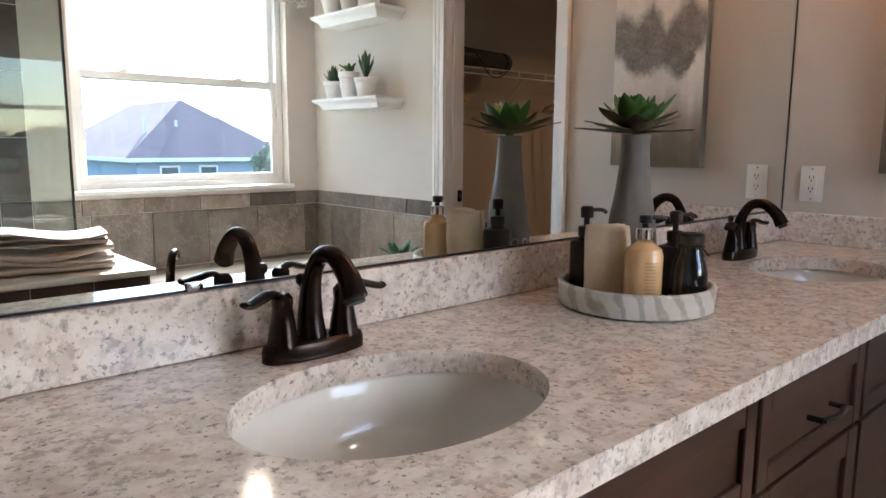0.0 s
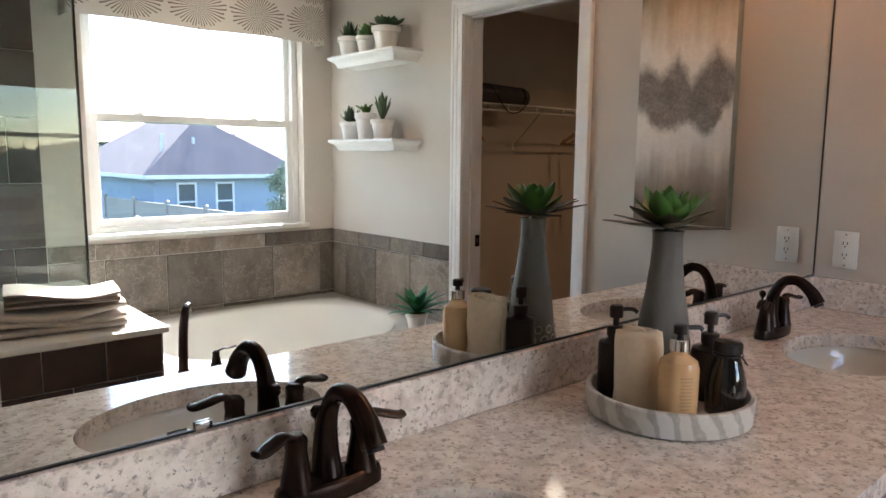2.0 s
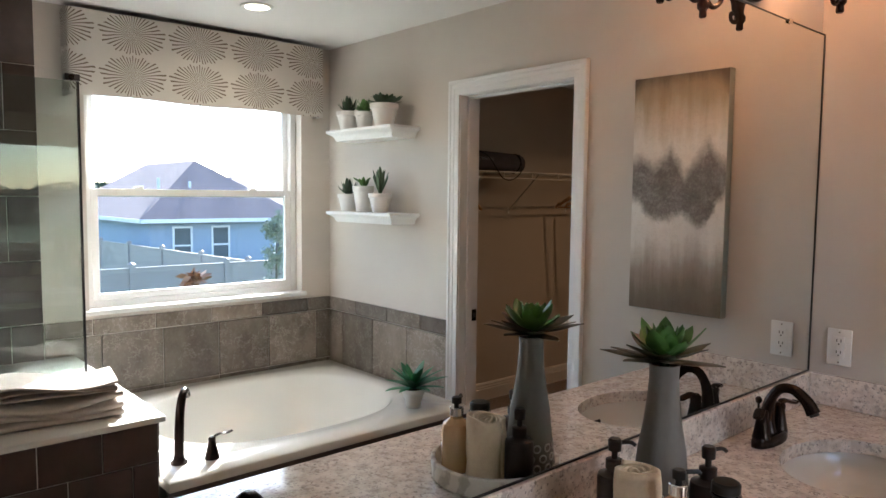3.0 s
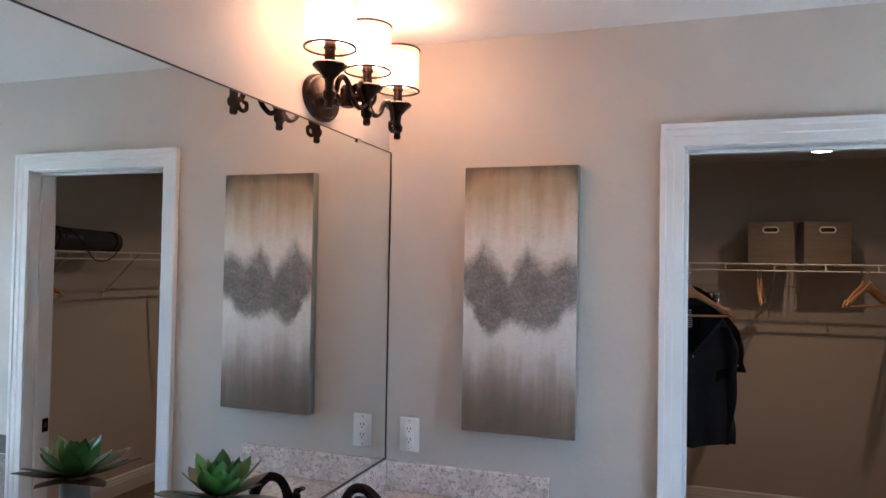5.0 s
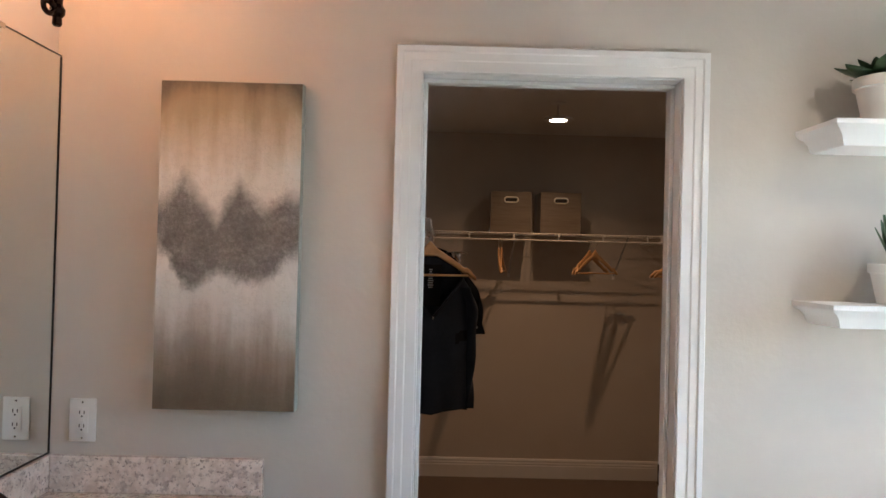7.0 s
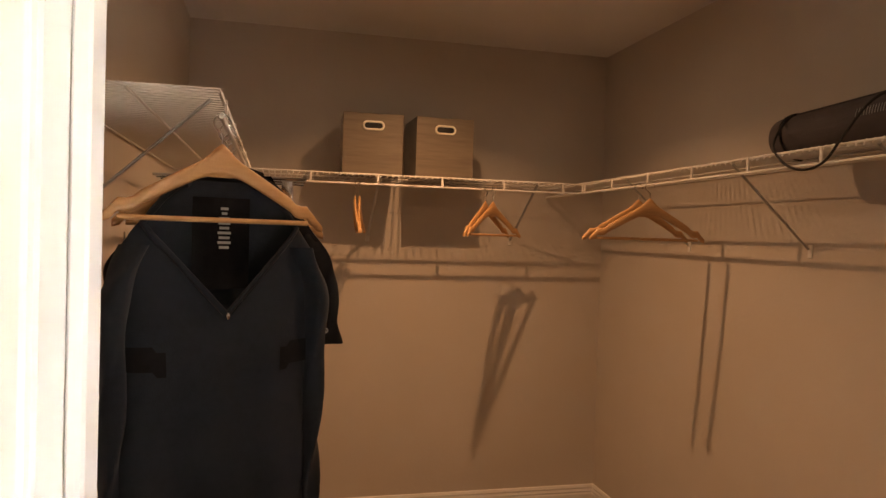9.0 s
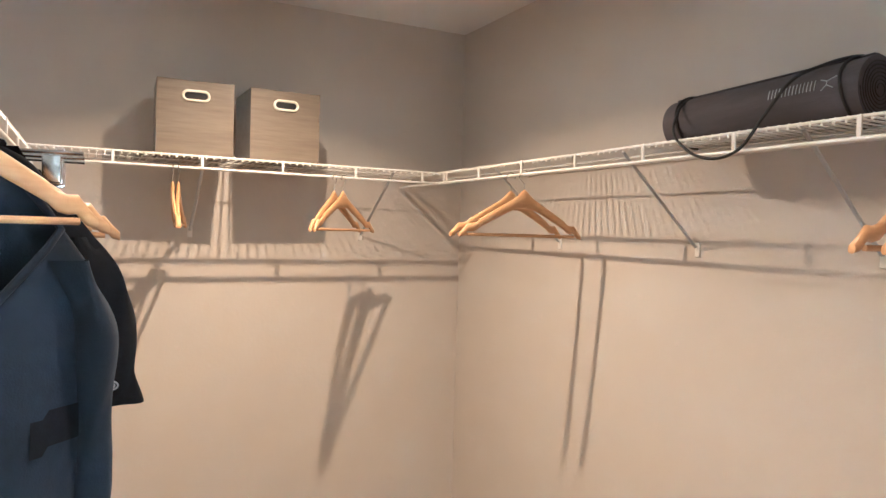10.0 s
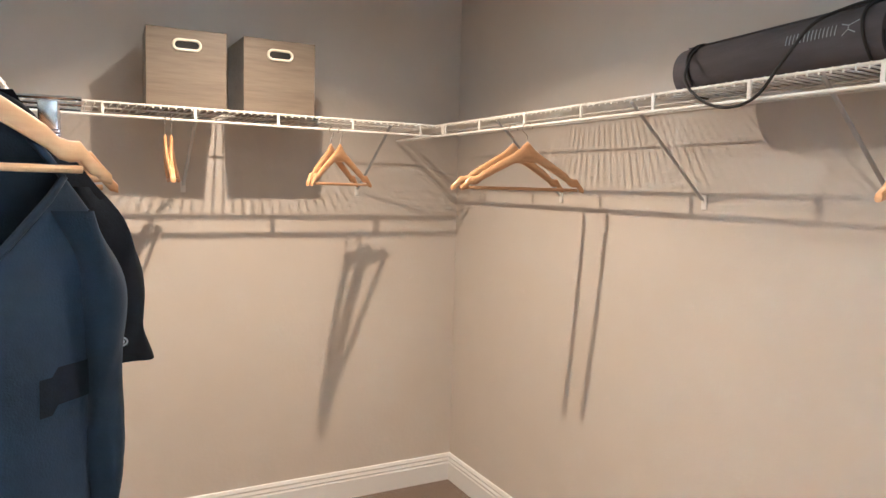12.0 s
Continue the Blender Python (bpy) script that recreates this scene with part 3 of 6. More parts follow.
def slab_with_holes():
    """The slab, with an oval hole for each basin."""
    bm = bmesh.new()
    x0, x1, y0, y1, zt, zb = -2.44, -0.001, -0.59, -0.001, COUNTER, COUNTER - 0.036
    n = 64
    cuts = [x0, (SINKS[0][0] + SINKS[1][0]) / 2, x1]
    for k, (cx, cy) in enumerate(SINKS):
        a, b = cuts[k], cuts[k + 1]
        ring = [(cx + RX * math.cos(2 * math.pi * i / n), cy + RY * math.sin(2 * math.pi * i / n)) for i in range(n)]
        rim = []
        for i in range(n):
            c, s = math.cos(2 * math.pi * i / n), math.sin(2 * math.pi * i / n)
            ts = []
            if abs(c) > 1e-6:
                ts.append(((b if c > 0 else a) - cx) / c)
            if abs(s) > 1e-6:
                ts.append(((y1 if s > 0 else y0) - cy) / s)
            t = min(ts)
            rim.append((cx + t * c, cy + t * s))
        for x, y in ((a, y0), (b, y0), (b, y1), (a, y1)):
            j = min(range(n), key=lambda i: (rim[i][0] - x) ** 2 + (rim[i][1] - y) ** 2)
            rim[j] = (x, y)
        for z in (zt, zb):
            ri = [bm.verts.new((x, y, z)) for x, y in ring]
            ro = [bm.verts.new((x, y, z)) for x, y in rim]
            for i in range(n):
                bm.faces.new((ri[i], ri[(i + 1) % n], ro[(i + 1) % n], ro[i]))
            if z == zt:
                top = ri
        low = ri
        for i in range(n):
            bm.faces.new((top[i], top[(i + 1) % n], low[(i + 1) % n], low[i]))
    for (xa, ya), (xb, yb) in (((x0, y0), (x1, y0)), ((x1, y0), (x1, y1)), ((x1, y1), (x0, y1)), ((x0, y1), (x0, y0))):
        bm.faces.new([bm.verts.new(p) for p in ((xa, ya, zt), (xb, yb, zt), (xb, yb, zb), (xa, ya, zb))])
    return bm


part("slab", slab_with_holes(), QUARTZ, counter_top, smooth=20)
part("backsplash", block(-2.44, -0.001, -0.021, -0.001, COUNTER + 0.001, COUNTER + 0.098, bevel=0.002, seg=1), QUARTZ, counter_top)
part("side_splash", block(-0.021, -0.001, -0.588, -0.022, COUNTER + 0.001, COUNTER + 0.098, bevel=0.002, seg=1), QUARTZ, counter_top)


def basin(cx, cy):
    b = thing("sink_basin", (cx, cy, COUNTER - 0.036), "white glazed oval undermount basin below the countertop", "sink", "basins of the double vanity")
    bm = bmesh.new()
    prof = [(1.10, -0.001), (1.05, -0.001), (1.03, -0.006), (1.00, -0.03), (0.93, -0.07), (0.80, -0.105), (0.60, -0.13), (0.35, -0.143), (0.12, -0.147)]
    prof += [(0.12, -0.155), (0.40, -0.152), (0.66, -0.140), (0.88, -0.112), (1.02, -0.07), (1.08, -0.02), (1.10, -0.014)]
    n, rings = 56, []
    for r, z in prof:
        rings.append([bm.verts.new((r * RX * math.cos(2 * math.pi * i / n), r * RY * math.sin(2 * math.pi * i / n), z)) for i in range(n)])
    for p, q in zip(rings, rings[1:] + rings[:1]):
        for i in range(n):
            bm.faces.new((p[i], p[(i + 1) % n], q[(i + 1) % n], q[i]))
    part("bowl", bm, CERAM, b, smooth=60)
    drain = part("drain", turned([(0.030, -0.1465), (0.030, -0.143), (0.022, -0.1415), (0.010, -0.140), (0.002, -0.1395)], 28), BRONZE, b, "dark bronze pop-up drain")
    part("collar", turned([(0.024, -0.17), (0.024, -0.1475)], 20), BRONZE, drain)
    hole = rod([(-0.020, -RY * 0.985, -0.052), (0.020, -RY * 0.985, -0.052)], 0.0075, 14)
    part("overflow", hole, SLOT, b, "dark overflow slot")


for cx, cy in SINKS:
    basin(cx, cy)


def faucet(x, y):
    f = thing("bathroom_faucet", (x, y, COUNTER + 0.001), "oil-rubbed bronze two-handle centerset faucet on the countertop", "faucet", "faucets of the double vanity")
    bm = bmesh.new()
    rings = []
    n = 48
    for k, z in ((1.0, 0.0), (1.0, 0.016), (0.93, 0.024), (0.80, 0.027)):
        ring = []
        for i in range(n):
            a = 2 * math.pi * i / n
            px = 0.056 * math.copysign(1, math.cos(a)) * (abs(math.cos(a)) ** 0.25) if abs(math.cos(a)) > 0.02 else 0.0
            wide = 0.030 - 0.006 * math.sin(min(1.0, abs(math.cos(a)) * 1.0) * math.pi)
            ring.append(bm.verts.new(((px + 0.028 * math.cos(a)) * (0.5 + 0.5 * k), wide * math.sin(a) * k, z)))
        rings.append(ring)
    for p, q in zip(rings, rings[1:]):
        for i in range(n):
            bm.faces.new((p[i], p[(i + 1) % n], q[(i + 1) % n], q[i]))
    bm.faces.new(rings[0][::-1])
    bm.faces.new(rings[-1])
    part("base_plate", bm, BRONZE, f)
    spine = curve_pts([(0, 0.006, 0.022), (0, 0.010, 0.06), (0, 0.004, 0.110), (0, -0.020, 0.148), (0, -0.056, 0.154), (0, -0.090, 0.130), (0, -0.108, 0.102)], 7)
    m = len(spine) - 1
    spout = part("spout", rod(spine, [0.023 - 0.010 * min(1, i / (0.40 * m)) + 0.005 * max(0, (i / m - 0.62) / 0.38) for i in range(m + 1)], 18), BRONZE, f)
    part("aerator", rod([(0, -0.1085, 0.1015), (0, -0.1115, 0.096)], 0.012, 16), SLOT, spout)
    part("lift_rod", lathe(tube(bmesh.new(), [(0, 0.034, 0.02), (0, 0.034, 0.10)], 0.003), [(0.003, 0.0), (0.008, 0.006), (0.009, 0.014), (0.005, 0.02)], 14, at=(0, 0.034, 0.096)), BRONZE, f)
    for s in (-1, 1):
        hx = 0.052 * s
        h = part("handle_stem", turned([(0.024, 0.022), (0.022, 0.030), (0.017, 0.06), (0.0145, 0.078), (0.0155, 0.082), (0.0155, 0.092), (0.010, 0.099)], 26, at=(hx, 0.0, 0)), BRONZE, f)
        lever = curve_pts([(hx, 0, 0.093), (hx + 0.018 * s, -0.003, 0.101), (hx + 0.038 * s, -0.008, 0.096), (hx + 0.058 * s, -0.014, 0.091), (hx + 0.067 * s, -0.016, 0.094)], 6)
        k = len(lever) - 1
        part("lever", rod(lever, [0.010 + 0.004 * math.sin(math.pi * min(1, i / k)) - 0.004 * (i == k) for i in range(k + 1)], 14, flat=0.42), BRONZE, h)


faucet(-1.880, -0.105)
faucet(-0.495, -0.105)

mirror = thing("vanity_mirror", (0, 0, 0), "large frameless mirror resting on the backsplash", "mirror")
part("silvered_glass", block(-2.44, -0.003, -0.010, -0.002, COUNTER + 0.101, 2.063), MIRROR, mirror, smooth=0)
part("edge", block(-2.44, -0.003, -0.0125, -0.0105, COUNTER + 0.0995, COUNTER + 0.103), BLACKPL, mirror, "dark desilvered lower edge")
part("edge", block(-2.44, -0.003, -0.0125, -0.0105, 2.0615, 2.0640), BLACKPL, mirror, "dark ground upper edge")
part("edge", block(-0.0050, -0.0030, -0.0125, -0.0105, COUNTER + 0.1035, 2.060), BLACKPL, mirror, "dark ground side edge")
for mx, mz in ((-2.02, COUNTER + 0.100), (-0.9, COUNTER + 0.100), (-0.27, 2.054), (-1.6, 2.054)):
    part("clip", block(mx - 0.012, mx + 0.012, -0.016, -0.0127, mz, mz + 0.012, bevel=0.001), CHROME, mirror, "small clear-plated clip")


def shaker(bm_parent, x0, x1, z0, z1, name, handle=None):
    """A shaker front: frame round a sunken panel."""
    w, yb, yf = 0.052, -0.556, -0.575
    if z1 - z0 < 0.2:
        w = 0.036
    d = part(name, frame_ring(x0, x1, z0, z1, w, yf, yb), ESPRESSO, bm_parent)
    part("panel", block(x0 + w - 0.004, x1 - w + 0.004, yf + 0.009, yb - 0.003, z0 + w - 0.004, z1 - w + 0.004), ESPRESSO, d)
    if handle:
        hx, hz, along = handle
        c = 0.048
        ends = [(hx - c, hz), (hx + c, hz)] if along else [(hx, hz - c), (hx, hz + c)]
        (ax, az), (bx, bz) = ends
        pts = curve_pts([(ax, yf - 0.024, az), ((ax + bx) / 2, yf - 0.032, (az + bz) / 2), (bx, yf - 0.024, bz)], 8)
        bm = tube(bmesh.new(), pts, 0.0055, 8, flat=0.8)
        tube(bm, [(ax, yf, az), (ax, yf - 0.026, az)], 0.005, 8)
        tube(bm, [(bx, yf, bz), (bx, yf - 0.026, bz)], 0.005, 8)
        part("handle", bm, BLACKPL, d, "black arched bar pull")


def cabinet(x0, x1, fronts, label):
    c = thing("vanity_cabinet", (0, 0, 0), label, "cabinet", "vanity cabinet units")
    bm = bmesh.new()
    zt = COUNTER - 0.038
    box(bm, x0, x0 + 0.018, -0.553, -0.004, 0.10, zt)
    box(bm, x1 - 0.018, x1, -0.553, -0.004, 0.10, zt)
    box(bm, x0 + 0.018, x1 - 0.018, -0.553, -0.004, 0.10, 0.118)
    box(bm, x0 + 0.018, x1 - 0.018, -0.553, -0.535, zt - 0.03, zt)
    box(bm, x0 + 0.018, x1 - 0.018, -0.012, -0.004, 0.118, zt)
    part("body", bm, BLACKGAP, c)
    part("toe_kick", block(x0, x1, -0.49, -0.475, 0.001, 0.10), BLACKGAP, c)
    for f in fronts:
        shaker(c, *f)
    return c


cabinet(-2.42, -1.427, [(-2.416, -1.432, 0.69, 0.846, "false_front"), (-2.416, -1.926, 0.106, 0.682, "door", (-1.955, 0.60, False)), (-1.920, -1.432, 0.106, 0.682, "door", (-1.89, 0.60, False))],
        "espresso shaker sink cabinet under the countertop")
cabinet(-1.425, -0.967, [(-1.418, -0.974, 0.69, 0.846, "drawer", (-1.19, 0.765, True)), (-1.418, -0.974, 0.40, 0.682, "drawer", (-1.19, 0.56, True)), (-1.418, -0.974, 0.106, 0.392, "drawer", (-1.19, 0.27, True))],
        "espresso shaker drawer stack with black bar pulls")
cabinet(-0.965, -0.004, [(-0.958, -0.010, 0.69, 0.846, "false_front"), (-0.958, -0.487, 0.106, 0.682, "door", (-0.52, 0.60, False)), (-0.481, -0.010, 0.106, 0.682, "door", (-0.45, 0.60, False))],
        "espresso shaker sink cabinet beside the closet wall")

# ---- tub ----
TUB_W, TUB_N, TUB_Z = -1.50, -1.60, 0.50
tub = thing("bathtub", (0, 0, 0), "white acrylic drop-in soaking tub under the window", "bathtub")


def tub_shell():
    bm = bmesh.new()
    x0, x1, y0, y1 = TUB_W + 0.003, -0.012, SOUTH + 0.012, TUB_N
    cx, cy = (x0 + x1) / 2 + 0.02, (y0 + y1) / 2 - 0.02
    n = 80
    outer = []
    for i in range(n):
        c, s = math.cos(2 * math.pi * i / n), math.sin(2 * math.pi * i / n)
        ts = []
        if abs(c) > 1e-6:
            ts.append(((x1 if c > 0 else x0) - cx) / c)
        if abs(s) > 1e-6:
            ts.append(((y1 if s > 0 else y0) - cy) / s)
        t = min(ts)
        outer.append([cx + t * c, cy + t * s])
    for x, y in ((x0, y0), (x1, y0), (x1, y1), (x0, y1)):
        j = min(range(n), key=lambda i: (outer[i][0] - x) ** 2 + (outer[i][1] - y) ** 2)
        outer[j] = [x, y]

    def oval(a, b, p, dx=0.0):
        out = []
        for i in range(n):
            c, s = math.cos(2 * math.pi * i / n), math.sin(2 * math.pi * i / n)
            out.append((cx + dx + a * math.copysign(abs(c) ** p, c), cy + b * math.copysign(abs(s) ** p, s)))
        return out
    levels = [(outer, TUB_Z - 0.035), (outer, TUB_Z - 0.006), ([(cx + (x - cx) * 0.992, cy + (y - cy) * 0.99) for x, y in outer], TUB_Z), (oval(0.615, 0.485, 0.78), TUB_Z), (oval(0.598, 0.468, 0.78), TUB_Z - 0.012),
              (oval(0.575, 0.45, 0.8), TUB_Z - 0.08), (oval(0.54, 0.40, 0.82), TUB_Z - 0.16), (oval(0.50, 0.345, 0.84), TUB_Z - 0.26), (oval(0.44, 0.29, 0.86), TUB_Z - 0.36), (oval(0.34, 0.22, 0.9), TUB_Z - 0.395), (oval(0.1, 0.06, 1.0), TUB_Z - 0.40)]
    rings = []
    for ring, z in levels:
        vs = []
        for x, y in ring:
            # armrest swelling along each long side
            d = 0.0
            if z < TUB_Z - 0.05 and z > TUB_Z - 0.3:
                d = 0.05 * math.exp(-((x - cx - 0.12) / 0.17) ** 2) * (1 if y < cy else -1) * (abs(y - cy) > 0.2)
            vs.append(bm.verts.new((x, y + d, z)))
        rings.append(vs)
    for p, q in zip(rings, rings[1:]):
        for i in range(n):
            bm.faces.new((p[i], p[(i + 1) % n], q[(i + 1) % n], q[i]))
    bm.faces.new(rings[-1])
    return bm


part("shell", tub_shell(), ACRYL, tub, smooth=50)
part("apron", block(TUB_W + 0.004, -0.012, TUB_N - 0.03, TUB_N - 0.012, 0.001, TUB_Z - 0.036), SHOWERT, tub, "dark tiled tub apron")
part("drain", turned([(0.03, 0.0), (0.03, 0.003), (0.02, 0.005)], 24, at=(-0.95, -2.22, 0.1005)), BRONZE, tub)

# ---- knee wall, shower, tiles come last ----
KNEE_N, KNEE_Z, KNEE_W = -1.665, 0.715, -2.03
knee = structure("knee_wall", block(KNEE_W + 0.006, TUB_W - 0.008, SOUTH + 0.002, KNEE_N - 0.008, 0.001, KNEE_Z), GROUT, "dark tiled knee wall between tub and shower", "knee wall")
structure("knee_wall_cap", block(KNEE_W - 0.012, TUB_W + 0.014, SOUTH + 0.003, KNEE_N + 0.014, KNEE_Z + 0.001, KNEE_Z + 0.024, bevel=0.004), ACRYL, "white solid-surface cap holding folded towels", "ledge")
structure("shower_wall_west", block(-3.1, -2.98, SOUTH + 0.002, -1.7, 0.0, CEILING - 0.001), SHOWERT, "dark brown tiled shower wall", "wall")
structure("shower_wall_south", block(-2.979, -1.62, SOUTH + 0.002, SOUTH + 0.016, 0.0, CEILING - 0.001), GROUT, "dark tiled shower back wall", "wall")
structure("shower_bench", block(-2.979, KNEE_W - 0.014, SOUTH + 0.018, -2.35, 0.0, 0.60), ACRYL, "white shower bench behind the glass", "bench")
glass = thing("shower_glass", (0, 0, 0), "clear frameless shower panel standing on the knee wall", "glass panel")
part("panel", block(-2.93, -1.615, -2.205, -2.195, KNEE_Z + 0.027, 1.985, bevel=0.001, seg=1), SHGLASS, glass, smooth=0)
part("edge_seal", block(-1.6145, -1.607, -2.206, -2.194, KNEE_Z + 0.027, 1.985), BLACKPL, glass, "dark glass edge seal")
part("top_clamp", block(-1.66, -1.606, -2.218, -2.182, 1.986, 2.012, bevel=0.002), BLACKPL, glass, "black corner clamp")
part("bottom_clamp", block(-1.82, -1.79, -2.214, -2.186, KNEE_Z + 0.0255, KNEE_Z + 0.065, bevel=0.002), BLACKPL, glass, "black bottom clamp")


# ---- wire shelving in the closet ----
SHELF_Z, SHELF_Z_NORTH = 1.720, 1.70
SHELF_E, SHELF_S, SHELF_N = 2.668, -2.495, -1.01


def wire_shelf(name_label, along, a, b, wall, front, braces, ties, zs=SHELF_Z):
    """A ventilated shelf between a and b along an axis ('x' or 'y'), from its wall to its front edge."""
    sh = thing("wire_shelf", (0, 0, 0), name_label, "wire shelf", "closet wire shelves")

    def P(u, v, z):
        return (u, v, z) if along == 'x' else (v, u, z)
    d = 1 if front > wall else -1
    bm = bmesh.new()
    n = int((b - a) / 0.0254)
    for i in range(n + 1):
        u = a + (b - a) * i / n
        tube(bm, [P(u, wall + 0.004 * d, zs), P(u, front, zs), P(u, front + 0.004 * d, zs - 0.012)], 0.0027, 4)
    tagged(part("wire_deck", bm, WIRE, sh, smooth=60), kind="stuff")
    for v, z, r, nm in ((wall + 0.006 * d, zs - 0.003, 0.0028, "back_rail"), ((wall + front) / 2, zs - 0.004, 0.0028, "middle_rail"), (front, zs - 0.003, 0.0042, "front_rail"), (front + 0.004 * d, zs - 0.046, 0.0050, "lower_rail")):
        part(nm, rod([P(a, v, z), P(b, v, z)], r, 8), WIRE, sh, smooth=60)
    for u in ties:
        bm = bmesh.new()
        p, q = P(u - 0.005, front + 0.001 * d, zs - 0.045), P(u + 0.005, front + 0.007 * d, zs)
        box(bm, min(p[0], q[0]), max(p[0], q[0]), min(p[1], q[1]), max(p[1], q[1]), p[2], q[2], 0.001, 1)
        part("tie", bm, WIRE, sh)
    for u in braces:
        bm = tube(bmesh.new(), [P(u, front - 0.02 * d, zs - 0.010), P(u, wall + 0.012 * d, zs - 0.272)], 0.0065, 8, flat=0.5)
        br = part("brace", bm, GALV, sh, "grey diagonal support brace")
        p, q = P(u - 0.010, wall + 0.001 * d, zs - 0.302), P(u + 0.010, wall + 0.006 * d, zs - 0.257)
        bm = box(bmesh.new(), min(p[0], q[0]), max(p[0], q[0]), min(p[1], q[1]), max(p[1], q[1]), p[2], q[2], 0.002, 1)
        foot = part("wall_foot", bm, WIRE, br)
    return sh


wire_shelf("white wire shelf carrying two storage boxes", 'y', SHELF_S - 0.005, CL_N - 0.02, CL_E, SHELF_E, (-2.30, -1.555, -0.95), [-2.42 + 0.292 * k for k in range(6)])
wire_shelf("white wire shelf carrying a rolled mat", 'x', 0.14, CL_E - 0.01, CL_S, SHELF_S, (0.99, 1.544, 2.233), [0.27 + 0.292 * k for k in range(9)] + [2.58])
wire_shelf("white wire shelf with shirts hanging from it", 'x', 0.88, SHELF_E - 0.02, CL_N, SHELF_N, (0.93, 1.7), [0.98 + 0.292 * k for k in range(6)], SHELF_Z_NORTH)


# ---- sconce over the mirror ----
def vanity_sconce():
    s = thing("wall_sconce", (-0.505, 0, 2.14), "lit bronze three-light sconce with sheer drum shades above the mirror", "wall lamp")
    bm = bmesh.new()
    n, rings = 48, []
    for k, y in ((1.0, -0.001), (1.0, -0.012), (0.93, -0.017), (0.88, -0.017), (0.80, -0.024), (0.55, -0.027), (0.2, -0.028)):
        rings.append([bm.verts.new((0.098 * k * math.cos(2 * math.pi * i / n), y, 0.066 * k * math.sin(2 * math.pi * i / n))) for i in range(n)])
    for p, q in zip(rings, rings[1:]):
        for i in range(n):
            bm.faces.new((p[i], p[(i + 1) % n], q[(i + 1) % n], q[i]))
    bm.faces.new(rings[-1])
    part("canopy", bm, BRONZE, s)
    part("bracket", lathe(tube(bmesh.new(), [(0, -0.026, -0.005), (0, -0.150, -0.005)], 0.013, 12), [(0.018, -0.030), (0.022, -0.02), (0.022, 0.02), (0.016, 0.03)], 20, at=(0, -0.09, 0)), BRONZE, s)
    for side in (-1, 1):
        arm = curve_pts([(0.012 * side, -0.15, -0.03), (0.05 * side, -0.15, -0.046), (0.09 * side, -0.15, -0.030), (0.115 * side, -0.15, 0.002), (0.145 * side, -0.15, 0.014), (0.172 * side, -0.15, -0.004), (0.185 * side, -0.15, -0.034), (0.205 * side, -0.15, -0.045)], 6)
        part("arm", rod(arm, 0.0075, 10), BRONZE, s)
        part("scroll", rod(curve_pts([(0.215 * side, -0.15, -0.042), (0.19 * side, -0.15, -0.066), (0.166 * side, -0.15, -0.062), (0.163 * side, -0.15, -0.045), (0.176 * side, -0.15, -0.043)], 6), 0.006, 8), BRONZE, s)
        part("scroll", rod(curve_pts([(0.02 * side, -0.15, -0.028), (0.052 * side, -0.15, 0.004), (0.036 * side, -0.15, 0.030), (0.018 * side, -0.15, 0.022)], 6), 0.006, 8), BRONZE, s)
    for k in (-0.22, 0.0, 0.22):
        stem = part("lamp_stem", turned([(0.008, -0.085), (0.011, -0.080), (0.010, -0.066), (0.016, -0.058), (0.017, -0.046), (0.011, -0.036), (0.011, -0.028), (0.013, -0.012), (0.026, 0.004), (0.040, 0.016), (0.044, 0.022), (0.040, 0.026), (0.014, 0.030), (0.013, 0.064)], 26, at=(k, -0.15, 0)), BRONZE, s)
        part("socket", turned([(0.016, 0.0645), (0.016, 0.085)], 16, at=(k, -0.15, 0)), BRONZE, stem)
        shade = part("shade", turned([(0.064, 0.066), (0.064, 0.192)], 44, at=(k, -0.15, 0), cap=False), SHEER, s, "sheer organza drum shade")
        part("diffuser", turned([(0.030, 0.084), (0.049, 0.085), (0.052, 0.089), (0.052, 0.176), (0.049, 0.179), (0.046, 0.176), (0.046, 0.091)], 36, at=(k, -0.15, 0), cap=False), LAMPGLOW, shade, "lit frosted glass cylinder")
        for z in (0.066, 0.192):
            ring = [(k + 0.0645 * math.cos(a), -0.15 + 0.0645 * math.sin(a), z) for a in (2 * math.pi * i / 44 for i in range(44))]
            part("rim", rod(ring, 0.0032, 8, closed=True), BRONZE, shade, "bronze shade rim")


vanity_sconce()

# ---- ceiling fittings ----
def downlight(at, label):
    d = thing("recessed_light", (at[0], at[1], CEILING - 0.001), label, "ceiling light", "recessed ceiling lights")
    part("trim_ring", turned([(0.058, -0.001), (0.080, -0.001), (0.080, -0.005), (0.074, -0.008), (0.058, -0.006)], 40, cap=False), TRIM, d)
    part("lens", turned([(0.058, -0.003), (0.056, -0.005), (0.01, -0.006)], 36), CANGLOW, d, "glowing warm lens")


